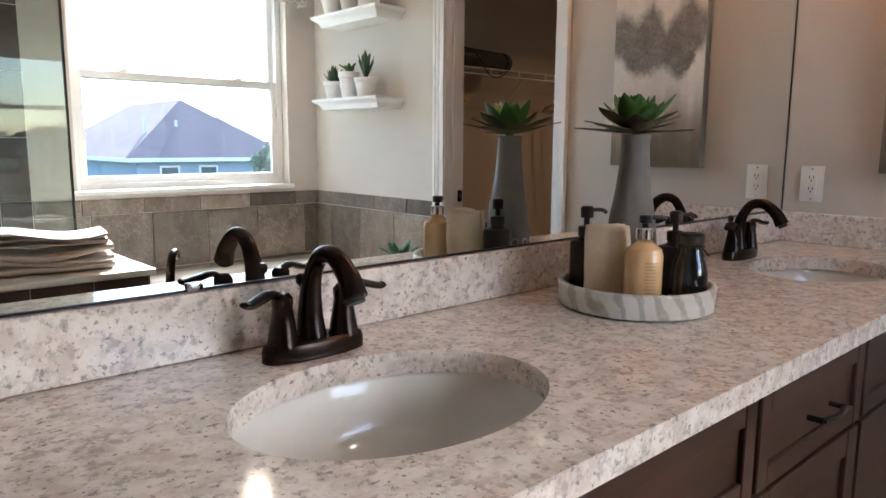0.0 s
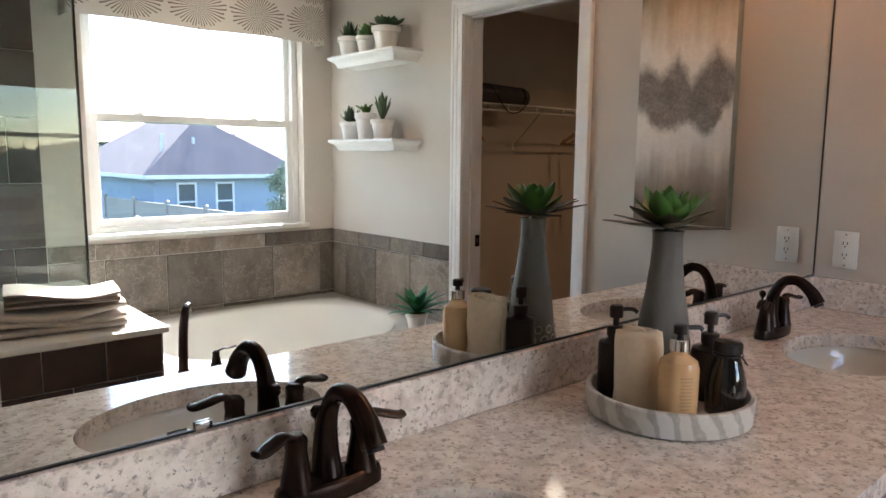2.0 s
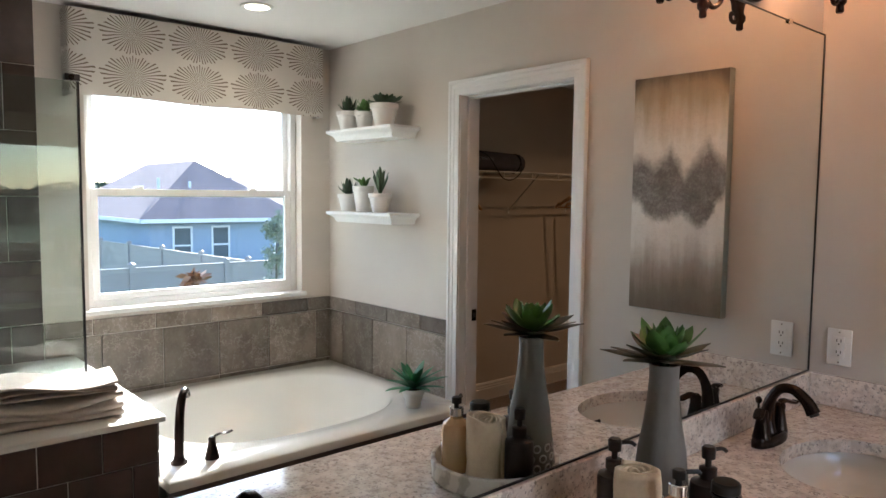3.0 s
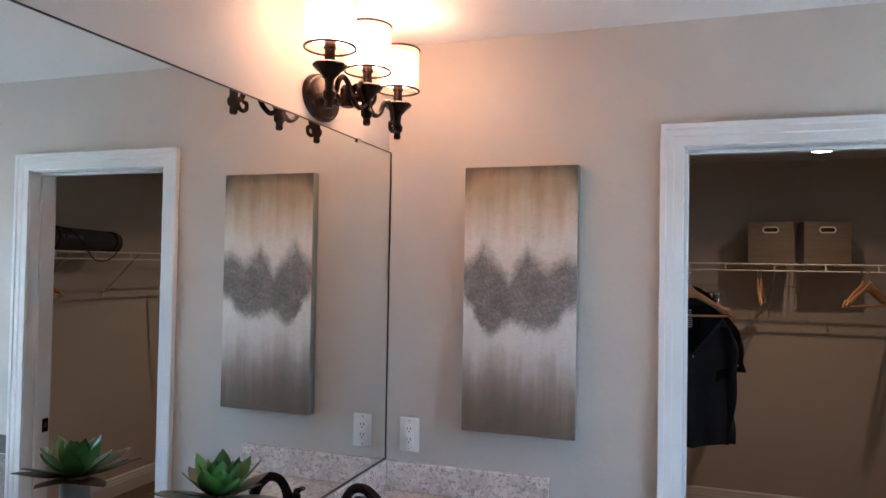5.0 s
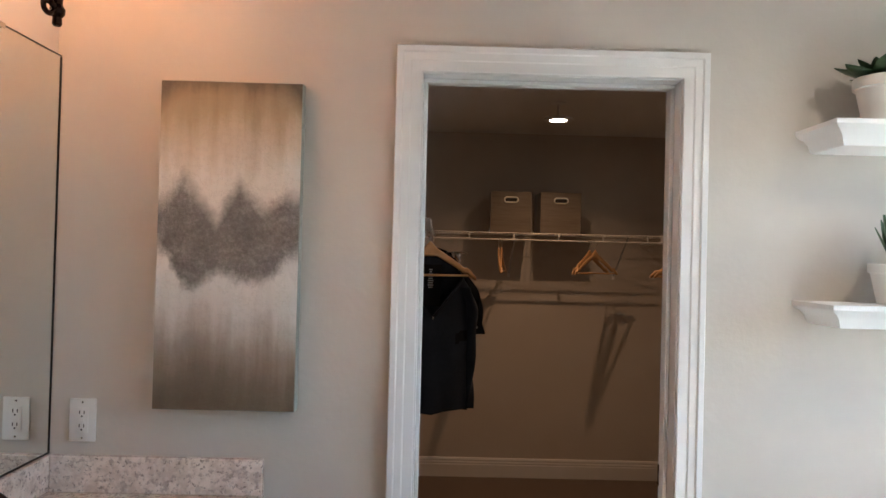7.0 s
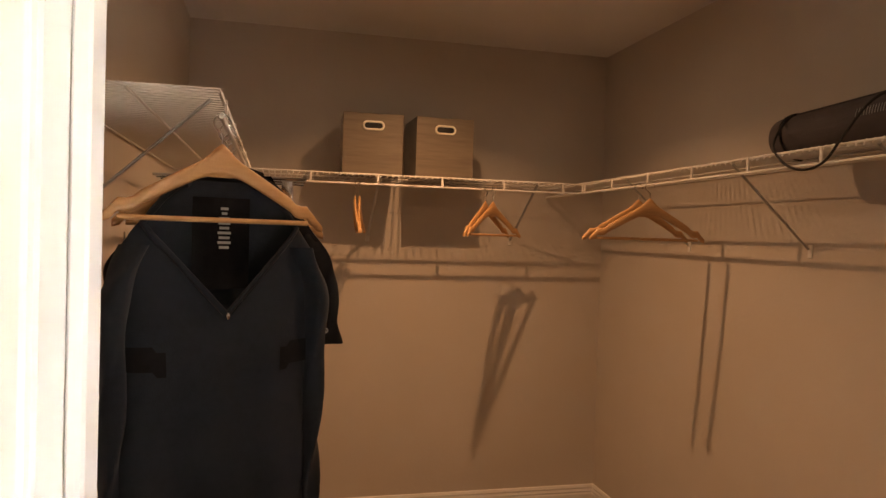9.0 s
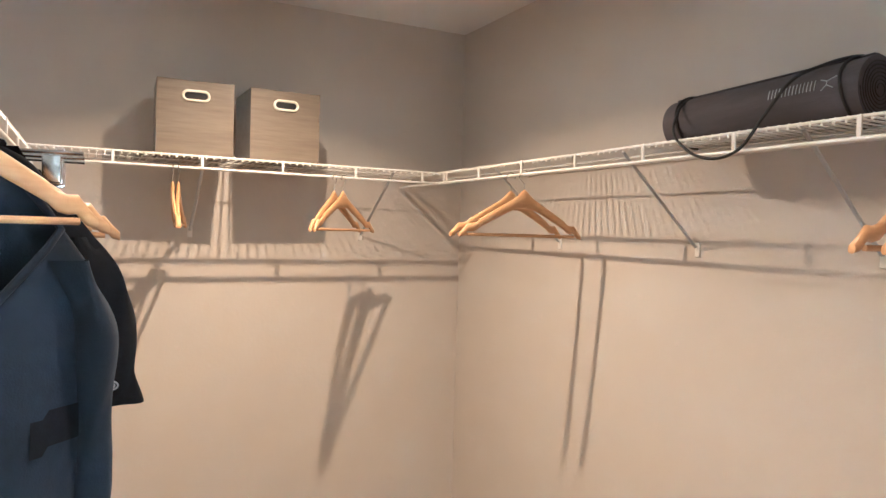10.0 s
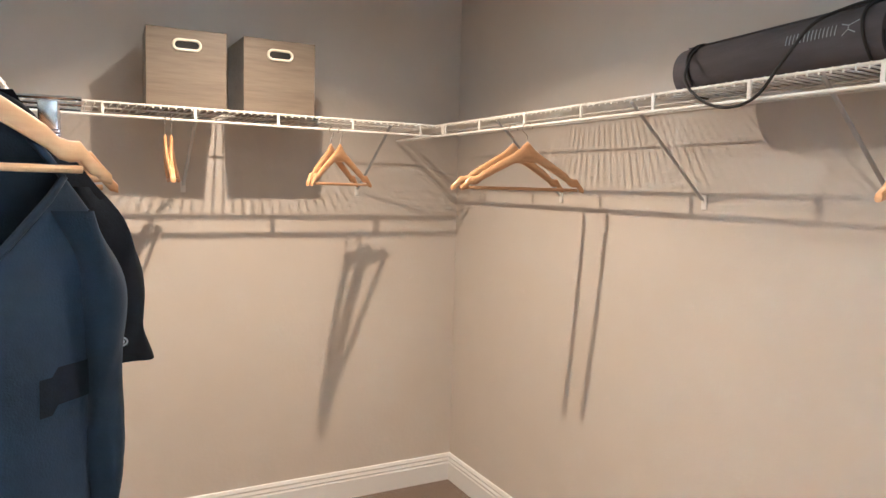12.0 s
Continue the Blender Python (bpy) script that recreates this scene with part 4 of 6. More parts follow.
disc = thing("closet_ceiling_light", CLOSET_DISC, "lit white round disc light hung under the closet ceiling", "ceiling light")
part("pan", turned([(0.070, 0.001), (0.082, 0.001), (0.084, 0.005), (0.080, 0.014), (0.030, 0.020), (0.012, 0.022)], 44), TRIM, disc, "white metal pan")
part("lens", turned([(0.070, 0.003), (0.050, 0.001), (0.010, 0.0005)], 40), CANGLOW, disc, "glowing warm lens")
part("stem", rod([(0, 0, 0.022), (0, 0, CEILING - CLOSET_DISC[2] - 0.012)], 0.007, 12), TRIM, disc)
part("canopy", turned([(0.040, CEILING - CLOSET_DISC[2] - 0.001), (0.040, CEILING - CLOSET_DISC[2] - 0.006), (0.010, CEILING - CLOSET_DISC[2] - 0.013)], 32), TRIM, disc)
downlight(CLOSET_CAN, "lit white recessed light near the closet door")
downlight(BATH_CAN, "lit white recessed light over the tub")

vent = thing("exhaust_vent", (-0.80, -1.41, CEILING - 0.001), "white square exhaust fan grille in the ceiling", "vent")
part("frame", frame_ring(-0.125, 0.125, -0.012, 0.0, 0.004, -0.14, 0.14), TRIM, vent)
part("plate", block(-0.119, 0.119, -0.134, 0.134, -0.020, -0.001, bevel=0.008), TRIM, vent)
for k in range(9):
    yy = -0.10 + 0.025 * k
    part("slat", block(-0.095, 0.095, yy - 0.006, yy + 0.006, -0.0235, -0.0205, bevel=0.001, seg=1), CEIL, vent)


# ---- painting, outlet ----
art = thing("wall_painting", (-0.002, -0.295, 1.124), "tall abstract canvas with a ragged grey band on ochre and cream", "painting")
part("canvas", block(-0.036, -0.0004, -0.378, 0.0, 0.0, 0.874, bevel=0.003), CANVASE, art, "grey-green canvas edge")
part("painted_face", block(-0.0385, -0.0362, -0.3755, -0.0025, 0.0025, 0.8715), PAINTING, art)

outlet = thing("power_outlet", (-0.001, -0.099, 1.084), "white double power outlet on the wall above the side splash", "outlet")
part("plate", block(-0.006, 0.0, -0.036, 0.036, -0.058, 0.058, bevel=0.003), OUTLET, outlet)
insert = part("insert", block(-0.009, -0.0062, -0.0165, 0.0165, -0.0335, 0.0335, bevel=0.001), OUTLET, outlet)
for zc in (-0.018, 0.018):
    for yy in (-0.006, 0.006):
        part("slot", block(-0.0098, -0.0092, yy - 0.0012, yy + 0.0012, zc - 0.001, zc + 0.008), SLOT, insert)
    part("slot", turned([(0.0025, -0.0004), (0.0025, 0.0004)], 10, at=(0, 0, 0)), SLOT, insert).matrix_local = pose(-0.0095, 0, zc - 0.007, 0, 90, 0)
part("button", block(-0.0105, -0.0092, -0.006, 0.006, -0.004, 0.0), OUTLET, insert)
part("button", block(-0.0105, -0.0092, -0.006, 0.006, 0.001, 0.005), OUTLET, insert)
for zc in (-0.048, 0.048):
    part("screw", turned([(0.003, 0.0), (0.0025, 0.001)], 12), STEEL, outlet).matrix_local = pose(-0.0062, 0, zc, 0, -90, 0)


# ---- leaves and potted succulents ----
def leaf_mesh(name, length, width, thick, curl, material, tipped=0.0):
    """One fleshy pointed leaf from the origin along +x, curling up."""
    bm = bmesh.new()
    rows = []
    for i in range(9):
        t = i / 8
        w = width * (math.sin(math.pi * (0.12 + 0.88 * t) ** 1.15) ** 0.8 if t < 1 else 0.0) * 0.5 + 0.0004
        x, z = length * t, curl * length * t * t + tipped * length * t ** 4
        th = thick * (1 - 0.75 * t)
        rows.append([(x, w * math.cos(a), z + th * (math.sin(a) - 0.5 * abs(math.cos(a)) * -1)) for a in (2 * math.pi * k / 8 for k in range(8))])
    sheet(bm, rows, wrap=True)
    return mesh_of(name, bm, material, 60)


def rosette(parent, meshes, at, rings, seed, grow=1.0):
    """Rings of leaves: (count, tilt in degrees, scale, which mesh)."""
    rnd = random.Random(seed)
    for count, tilt, size, k in rings:
        off = rnd.uniform(0, 360)
        for i in range(count):
            ob = new("leaf", meshes[k])
            ob.parent = parent
            s = size * grow * rnd.uniform(0.85, 1.12)
            ob.matrix_local = pose(*at, 0, 0, off + 360 * i / count + rnd.uniform(-9, 9)) @ pose(0, 0, 0, 0, -tilt + rnd.uniform(-7, 7), 0) @ Matrix.Scale(s, 4)


M_ROSE_D = leaf_mesh("leaf", 0.07, 0.034, 0.003, 0.12, LEAFD)
M_ROSE_G = leaf_mesh("leaf", 0.05, 0.026, 0.003, 0.15, LEAFG)
M_SPIKE = leaf_mesh("leaf", 0.06, 0.013, 0.003, 0.10, LEAFD, 0.15)
M_ALOE = leaf_mesh("leaf", 0.085, 0.016, 0.004, 0.05, LEAFA)
M_TUBL = leaf_mesh("leaf", 0.10, 0.026, 0.003, -0.25, LEAFT)
M_PADDLE = leaf_mesh("leaf", 0.06, 0.032, 0.006, 0.02, LEAFG)


def potted(at, r, h, label, plant, group):
    p = thing("potted_succulent", at, label, "potted plant", group)
    part("pot", turned([(r * 0.62, 0.0), (r * 0.66, 0.003), (r * 0.90, h * 0.74), (r * 0.92, h * 0.76), (r, h * 0.78), (r * 1.02, h * 0.98), (r * 0.99, h), (r * 0.92, h), (r * 0.90, h * 0.9)], 40), POT, p, "white glazed ceramic pot")
    bm = turned([(r * 0.90, h * 0.86), (r * 0.88, h * 0.93), (r * 0.5, h * 0.97), (r * 0.1, h * 0.98)], 24)
    for v in bm.verts:
        v.co += 0.002 * noise.noise_vector(v.co * 300)
    part("soil", bm, SOIL, p, "brown moss filling")
    top = (0, 0, h * 0.95)
    if plant == "rose":
        rosette(p, [M_ROSE_D], top, [(9, 8, 1.0, 0), (8, 28, 0.85, 0), (6, 52, 0.6, 0), (3, 75, 0.4, 0)], at[1] * 100, 1.62)
    elif plant == "spike":
        rosette(p, [M_SPIKE], top, [(9, 22, 0.8, 0), (8, 45, 0.9, 0), (6, 66, 0.95, 0), (3, 82, 0.9, 0)], at[1] * 100, 1.62)
    elif plant == "small_rose":
        rosette(p, [M_ROSE_G], top, [(7, 25, 0.85, 0), (6, 48, 0.9, 0), (5, 66, 0.95, 0), (3, 82, 0.8, 0)], at[1] * 100, 1.62)
    elif plant == "aloe":
        rosette(p, [M_ALOE], top, [(6, 58, 0.75, 0), (5, 70, 0.9, 0), (4, 82, 1.0, 0)], at[1] * 100, 1.62)
    elif plant == "fern":
        rosette(p, [M_TUBL], top, [(9, 25, 1.0, 0), (8, 48, 1.0, 0), (6, 66, 0.9, 0), (3, 80, 0.7, 0)], at[1] * 100, 1.62)
    else:
        for px, py, tilt, yaw, s in ((0, 0, 85, 90, 1.0), (0.006, 0.01, 60, 80, 0.9), (0.004, -0.008, 55, -95, 1.0), (0, 0.03, 35, 85, 0.7), (0, -0.035, 25, -100, 0.95)):
            ob = new("leaf", M_PADDLE)
            ob.parent = p
            zz = h * 0.95 + (0.03 if abs(py) > 0.02 else 0.0)
            ob.matrix_local = pose(px, py, zz, 0, 0, yaw) @ pose(0, 0, 0, 0, -tilt, 0) @ Matrix.Scale(s, 4)
    return p


# floating shelves with crown profile
CROWN = [(0.0, 0.0), (0.155, 0.0), (0.160, 0.006), (0.166, 0.022), (0.178, 0.034), (0.192, 0.040), (0.198, 0.046), (0.200, 0.048), (0.200, 0.060), (0.0, 0.060)]


def crown_shelf(z, label):
    """A shelf whose moulded edge runs round its front and both ends."""
    s = thing("floating_shelf", (0, 0, z), label, "shelf", "shelves by the tub")
    y0, y1 = -2.625, -2.010
    bm = bmesh.new()
    rings = []
    for a, b in CROWN[1:9]:
        o = a - 0.2
        rings.append([bm.verts.new(p) for p in ((-0.001, y1 + o, b), (-a, y1 + o, b), (-a, y0 - o, b), (-0.001, y0 - o, b))])
    for p, q in zip(rings, rings[1:]):
        for i in range(4):
            bm.faces.new((p[i], p[(i + 1) % 4], q[(i + 1) % 4], q[i]))
    bm.faces.new(rings[0][::-1])
    bm.faces.new(rings[-1])
    part("board", bm, TRIM, s, smooth=25)


crown_shelf(1.852, "white crown-moulded shelf holding three potted succulents")
crown_shelf(1.392, "lower white crown-moulded shelf holding three potted succulents")
GR = "succulents on the shelves"
potted((-0.105, -2.535, 1.913), 0.068, 0.110, "spiky dark succulent in a white pot on a shelf", "spike", GR)
potted((-0.105, -2.375, 1.913), 0.056, 0.096, "small green rosette in a white pot on a shelf", "small_rose", GR)
potted((-0.105, -2.190, 1.913), 0.076, 0.124, "broad dark rosette in a white pot on a shelf", "rose", GR)
potted((-0.105, -2.535, 1.453), 0.062, 0.100, "spiky dark succulent in a short white pot", "spike", GR)
potted((-0.105, -2.385, 1.453), 0.060, 0.145, "paddle cactus in a tall white pot", "paddle", GR)
potted((-0.105, -2.225, 1.453), 0.064, 0.104, "grey-green aloe in a white pot", "aloe", GR)
potted((-0.235, -1.765, TUB_Z + 0.001), 0.056, 0.095, "bright green plant in a white pot on the tub deck", "fern", "")

# ---- tub filler ----
fill = thing("tub_filler", (-1.395, -1.775, TUB_Z + 0.001), "dark bronze gooseneck tub filler on the deck", "faucet")
part("escutcheon", turned([(0.032, 0.0), (0.032, 0.006), (0.024, 0.012), (0.019, 0.03)], 28), BRONZE, fill)
sp = curve_pts([(0, 0, 0.02), (0.004, -0.004, 0.12), (0.012, -0.012, 0.20), (0.030, -0.035, 0.250), (0.055, -0.070, 0.262), (0.072, -0.095, 0.235)], 7)
part("spout", rod(sp, [0.019 - 0.005 * i / (len(sp) - 1) for i in range(len(sp))], 16), BRONZE, fill)
hnd = thing("deck_tap", (-1.275, -1.745, TUB_Z + 0.001), "dark bronze lever handle on the tub deck", "tap")
part("stem", turned([(0.030, 0.0), (0.028, 0.008), (0.018, 0.05), (0.014, 0.068), (0.015, 0.080), (0.008, 0.088)], 26), BRONZE, hnd)
part("lever", rod(curve_pts([(0, 0, 0.082), (0.03, 0.0, 0.092), (0.06, 0.0, 0.090), (0.085, 0, 0.094)], 5), 0.009, 12, flat=0.45), BRONZE, hnd)


# ---- folded towels ----
def folded_towel(z, w, d, h, material, label, seed, yaw, dx=0.0):
    t = thing("folded_towel", (-1.79 + dx, -1.885, z), label, "towel", "towels on the knee wall", rz=yaw)
    rnd = random.Random(seed)
    layers = 3
    for k in range(layers):
        bm = bmesh.new()
        lz0, lz1 = h * k / layers, h * (k + 1) / layers
        rows = []
        sx, sy = w * (1 - 0.03 * rnd.random()), d * (1 - 0.05 * rnd.random())
        for i in range(21):
            u = -0.5 + i / 20
            ring = []
            for j in range(24):
                a = 2 * math.pi * j / 24
                c, s = math.cos(a), math.sin(a)
                yy = sy * 0.5 * math.copysign(abs(c) ** 0.35, c)
                zz = (lz0 + lz1) / 2 + (lz1 - lz0) * 0.5 * math.copysign(abs(s) ** 0.6, s)
                sag = 0.006 * math.sin(5 * u + seed + k) * (0.4 + k) + 0.004 * math.sin(9 * yy + seed)
                ring.append((u * sx, yy + 0.004 * math.sin(7 * u + k), max(0.0, zz + sag * (k > 0))))
            rows.append(ring)
        vs = sheet(bm, rows, wrap=True)
        bm.faces.new(vs[0][::-1])
        bm.faces.new(vs[-1])
        part("fold", bm, material, t, smooth=70)
    return t


folded_towel(KNEE_Z + 0.026, 0.40, 0.27, 0.085, TERRYW, "thick folded white bath towel on the knee wall", 3, 4)
folded_towel(KNEE_Z + 0.120, 0.36, 0.25, 0.040, TERRYG, "folded taupe hand towel on top of a white towel", 8, 9, 0.01)

# ---- valance ----
valance = thing("window_valance", (0, 0, 0), "padded cream valance printed with brown starbursts above the window", "valance")
bm = bmesh.new()
vx0, vx1, vy, vz0, vz1 = -1.505, -0.115, -2.785, 2.012, 2.415
cols = [(vx0, SOUTH + 0.002)] + [(vx0, vy - 0.01)] + [(vx0 + 0.01 + (vx1 - vx0 - 0.02) * i / 40, vy + 0.003 * math.sin(i * 0.9)) for i in range(41)] + [(vx1, vy - 0.01)] + [(vx1, SOUTH + 0.002)]
rows = [[(x, y, vz0 + (vz1 - vz0) * j / 14 + 0.004 * math.sin(x * 9) * (j == 0)) for x, y in cols] for j in range(15)]
sheet(bm, rows)
back = [[(min(max(x, vx0 + 0.006), vx1 - 0.006), max(SOUTH + 0.002, y - 0.008), z) for x, y, z in r] for r in rows]
sheet(bm, back)
fr = part("fabric", bm, STARBURST, valance, smooth=50)
part("top_board", block(vx0 + 0.009, vx1 - 0.009, SOUTH + 0.003, vy - 0.015, vz1 - 0.02, vz1 - 0.002), ESPRESSO, valance, "dark top board")
part("dust_flap", block(vx0 + 0.009, vx1 - 0.009, vy - 0.0145, vy - 0.0105, vz0 + 0.012, vz1 - 0.021), TRIM, valance)

# ---- tray group on the counter ----
TX, TY = -1.228, -0.235
tray = thing("marble_tray", (TX, TY, COUNTER + 0.001), "round banded marble tray holding bottles on the countertop", "tray")
part("dish", turned([(0.142, 0.0), (0.148, 0.003), (0.151, 0.045), (0.149, 0.048), (0.142, 0.048), (0.140, 0.045), (0.139, 0.014), (0.05, 0.012)], 72), MARBLE, tray)
TZ = COUNTER + 0.014


def pump_head(parent, z, material, yaw, big=1.0, neck=None):
    head = turned([(0.016 * big, z), (0.017 * big, z + 0.002), (0.017 * big, z + 0.018), (0.012 * big, z + 0.020)], 26)
    c = part("collar", head, neck or material, parent)
    p = part("pump", turned([(0.006, z + 0.0205), (0.006, z + 0.036), (0.0125 * big, z + 0.0365), (0.0135 * big, z + 0.056), (0.010 * big, z + 0.060)], 22), material, parent)
    a = radians(yaw)
    d = Vector((math.cos(a), math.sin(a), 0))
    part("nozzle", rod(curve_pts([d * 0.008 + Vector((0, 0, z + 0.052)), d * 0.030 + Vector((0, 0, z + 0.052)), d * 0.040 + Vector((0, 0, z + 0.046))], 4), 0.004, 10), material, p)


def soap_pump(at, r, h, yaw, label):
    b = thing("soap_dispenser", (*at, TZ), label, "soap dispenser", "dark soap dispensers")
    part("bottle", turned([(r * 0.93, 0.0), (r, 0.004), (r, h * 0.92), (r * 0.94, h * 0.975), (r * 0.6, h), (0.015, h + 0.004), (0.015, h + 0.008)], 40), DARKBOT, b)
    pump_head(b, h + 0.008, DARKBOT, yaw, 1.0)


soap_pump((-1.256, -0.134), 0.032, 0.108, -40, "dark bronze soap dispenser standing behind a rolled towel")
soap_pump((-1.134, -0.262), 0.033, 0.100, -25, "dark bronze soap dispenser behind a black glass bottle")

lot = thing("lotion_bottle", (-1.298, -0.294, TZ), "clear bottle of amber lotion with a black and silver pump", "lotion bottle")
part("bottle", turned([(0.031, 0.0), (0.034, 0.003), (0.0345, 0.100), (0.031, 0.112), (0.020, 0.120), (0.015, 0.124), (0.015, 0.128)], 44), LOTION, lot)
part("collar", turned([(0.0155, 0.1285), (0.0165, 0.130), (0.0165, 0.148), (0.0150, 0.150)], 26), CHROME, lot, "silver pump collar")
part("pump", turned([(0.006, 0.1505), (0.006, 0.158), (0.012, 0.159), (0.012, 0.172), (0.009, 0.174)], 22), BLACKPL, lot, "black pump head")
part("nozzle", rod([(0.006, 0.0, 0.168), (0.030, -0.018, 0.168), (0.034, -0.021, 0.164)], 0.0042, 10), BLACKPL, lot)
for k in range(11):
    w = 0.34 - 0.10 * ((k * 7) % 5) / 5
    zz = 0.088 - 0.006 * k
    strip = bmesh.new()
    rows = [[(0.0351 * math.cos(radians(-125) + w * (i / 8 * 2 - 1)), 0.0351 * math.sin(radians(-125) + w * (i / 8 * 2 - 1)), zz + dz) for i in range(9)] for dz in (0.0, 0.0022)]
    sheet(strip, rows)
    part("print_line", strip, LOTLABEL, lot)

roll = thing("rolled_towel", (-1.291, -0.206, TZ), "cream terry washcloth rolled upright in a marble tray", "towel")
bm = bmesh.new()
spiral = []
for i in range(150):
    a = i / 149 * 2 * math.pi * 4.2
    r = 0.007 + 0.037 * i / 149
    spiral.append((r * math.cos(a), r * math.sin(a)))
rows = []
for j in range(13):
    z = 0.148 * j / 12
    rows.append([(x * (1 + 0.05 * math.sin(3 * z * 30 + 2 * x * 90)), y * (1 + 0.05 * math.cos(z * 60)), z + (0.006 * math.sin(i * 0.21) if j == 12 else 0.0) - (0.010 * (1 - i / 149) if j == 12 else 0)) for i, (x, y) in enumerate(spiral)])
sheet(bm, rows)
cloth = part("cloth", bm, TERRY, roll, smooth=70)
thick = cloth.modifiers.new("thickness", 'SOLIDIFY')
thick.thickness, thick.offset = 0.0068, 0.0

jar = thing("glass_bottle", (-1.190, -0.326, TZ), "black glass swing-top bottle with a white label", "bottle")
part("bottle", turned([(0.030, 0.0), (0.0345, 0.004), (0.0355, 0.030), (0.0345, 0.060), (0.030, 0.082), (0.024, 0.098), (0.0225, 0.106), (0.0225, 0.114)], 44), DARKGLASS, jar)
lid = part("lid", turned([(0.024, 0.1145), (0.0255, 0.116), (0.0255, 0.130), (0.022, 0.134), (0.004, 0.135)], 36), BLACKPL, jar, "black swing-top lid")
ringp = [(0.026 * math.cos(a), 0.026 * math.sin(a), 0.110) for a in (2 * math.pi * i / 30 for i in range(30))]
part("wire_ring", rod(ringp, 0.0014, 6, closed=True), BLACKPL, jar)
part("bail", rod(curve_pts([(0.026, -0.004, 0.110), (0.031, -0.014, 0.098), (0.020, -0.028, 0.092), (0.004, -0.030, 0.100)], 6), 0.0016, 6), BLACKPL, jar)
bm = bmesh.new()
sheet(bm, [[(0.0358 * math.cos(radians(-28) + 0.24 * (i / 8 * 2 - 1)), 0.0358 * math.sin(radians(-28) + 0.24 * (i / 8 * 2 - 1)), z) for i in range(9)] for z in (0.012, 0.026, 0.040)])
lab = part("label", bm, LABELW, jar, "small white paper label")
for k in range(3):
    bm = bmesh.new()
    sheet(bm, [[(0.0361 * math.cos(radians(-28) + 0.15 * (i / 4 * 2 - 1)), 0.0361 * math.sin(radians(-28) + 0.15 * (i / 4 * 2 - 1)), z) for i in range(5)] for z in (0.018 + 0.007 * k, 0.0205 + 0.007 * k)])
    part("print_line", bm, SLOT, lab)

# ---- vase with succulent ----
VX, VY = -1.168, -0.182
vase = thing("tall_vase", (VX, VY, TZ), "tall grey textured stoneware vase in a marble tray", "vase")
vp = [(0.050, 0.0), (0.056, 0.004), (0.0575, 0.02), (0.056, 0.055), (0.051, 0.10), (0.046, 0.15), (0.037, 0.20), (0.031, 0.25), (0.028, 0.29), (0.0285, 0.312), (0.030, 0.318), (0.026, 0.318), (0.024, 0.30)]
part("body", turned(vp, 56), VASE, vase)
for row, (zz, rr) in enumerate(((0.022, 0.0577), (0.045, 0.0570), (0.068, 0.0552))):
    for k in range(12):
        a = 2 * math.pi * (k + 0.5 * (row % 2)) / 12
        ring = []
        for i in range(14):
            b = 2 * math.pi * i / 14
            aa = a + 0.0085 * math.cos(b) / rr
            ring.append(((rr + 0.0002) * math.cos(aa), (rr + 0.0002) * math.sin(aa), zz + 0.0085 * math.sin(b)))
        part("ring_motif", rod(ring, 0.0020, 5, closed=True), RINGS, vase)
M_BIG = leaf_mesh("leaf", 0.135, 0.050, 0.005, 0.20, LEAFR, -0.08)
M_MID = leaf_mesh("leaf", 0.105, 0.048, 0.005, 0.20, LEAFG)
M_CORE = leaf_mesh("leaf", 0.078, 0.042, 0.004, 0.15, LEAFG)
succ = thing("succulent_rosette", (VX, VY, COUNTER + 0.310), "large green artificial succulent with reddish outer leaves in a vase", "succulent")
part("stem", rod([(0, 0, -0.10), (0, 0, 0.035)], 0.010, 12), LEAFD, succ)
rosette(succ, [M_BIG, M_MID, M_CORE], (0, 0, 0.03), [(6, -2, 0.98, 0), (7, 11, 0.97, 0), (7, 26, 1.0, 1), (6, 43, 0.98, 1), (6, 60, 1.0, 2), (4, 76, 0.95, 2)], 11, 0.86)


# ---- closet: boxes, mat, hangers, shirts ----
def storage_box(y, yaw, label):
    b = thing("storage_box", (SHELF_E + 0.045, y, SHELF_Z + 0.003), label, "storage box", "fabric storage boxes", rz=yaw)
    w, d, h, t = 0.268, 0.27, 0.268, 0.004
    for x0, x1, y0, y1, z1 in ((0.0, t, -w / 2, w / 2, h), (d - t, d, -w / 2, w / 2, h), (t, d - t, -w / 2, -w / 2 + t, h), (t, d - t, w / 2 - t, w / 2, h), (t, d - t, -w / 2 + t, w / 2 - t, t)):
        part("panel", block(x0, x1, y0, y1, 0.0, z1), BOXCLOTH, b)
    lp = [(d / 2 + (d / 2 - 0.001) * sx, (w / 2 - 0.001) * sy, h + 0.0015) for sx, sy in ((-1, -1), (1, -1), (1, 1), (-1, 1))]
    part("rim_binding", rod(lp, 0.003, 6, closed=True), BOXCLOTH, b)
    zc, hw, hr = h - 0.052, 0.028, 0.017
    ring = [(-0.002, hw + hr * math.cos(a), zc + hr * math.sin(a)) for a in np.linspace(-math.pi / 2, math.pi / 2, 12)] + [(-0.002, -hw + hr * math.cos(a), zc + hr * math.sin(a)) for a in np.linspace(math.pi / 2, 1.5 * math.pi, 12)]
    part("grommet", rod(ring, 0.0048, 10, closed=True), CREAMPL, b, "cream oval handle grommet")
    bm = bmesh.new()
    bm.faces.new([bm.verts.new((-0.0008, p[1], p[2])) for p in ring])
    bmesh.ops.solidify(bm, geom=bm.faces[:], thickness=0.0004)
    part("handle_hole", bm, SLOT, b, "dark handle opening")


storage_box(-1.525, -2.5, "taupe fabric storage box with an oval handle on the wire shelf")
storage_box(-1.855, 1.0, "taupe fabric storage box near the closet corner")

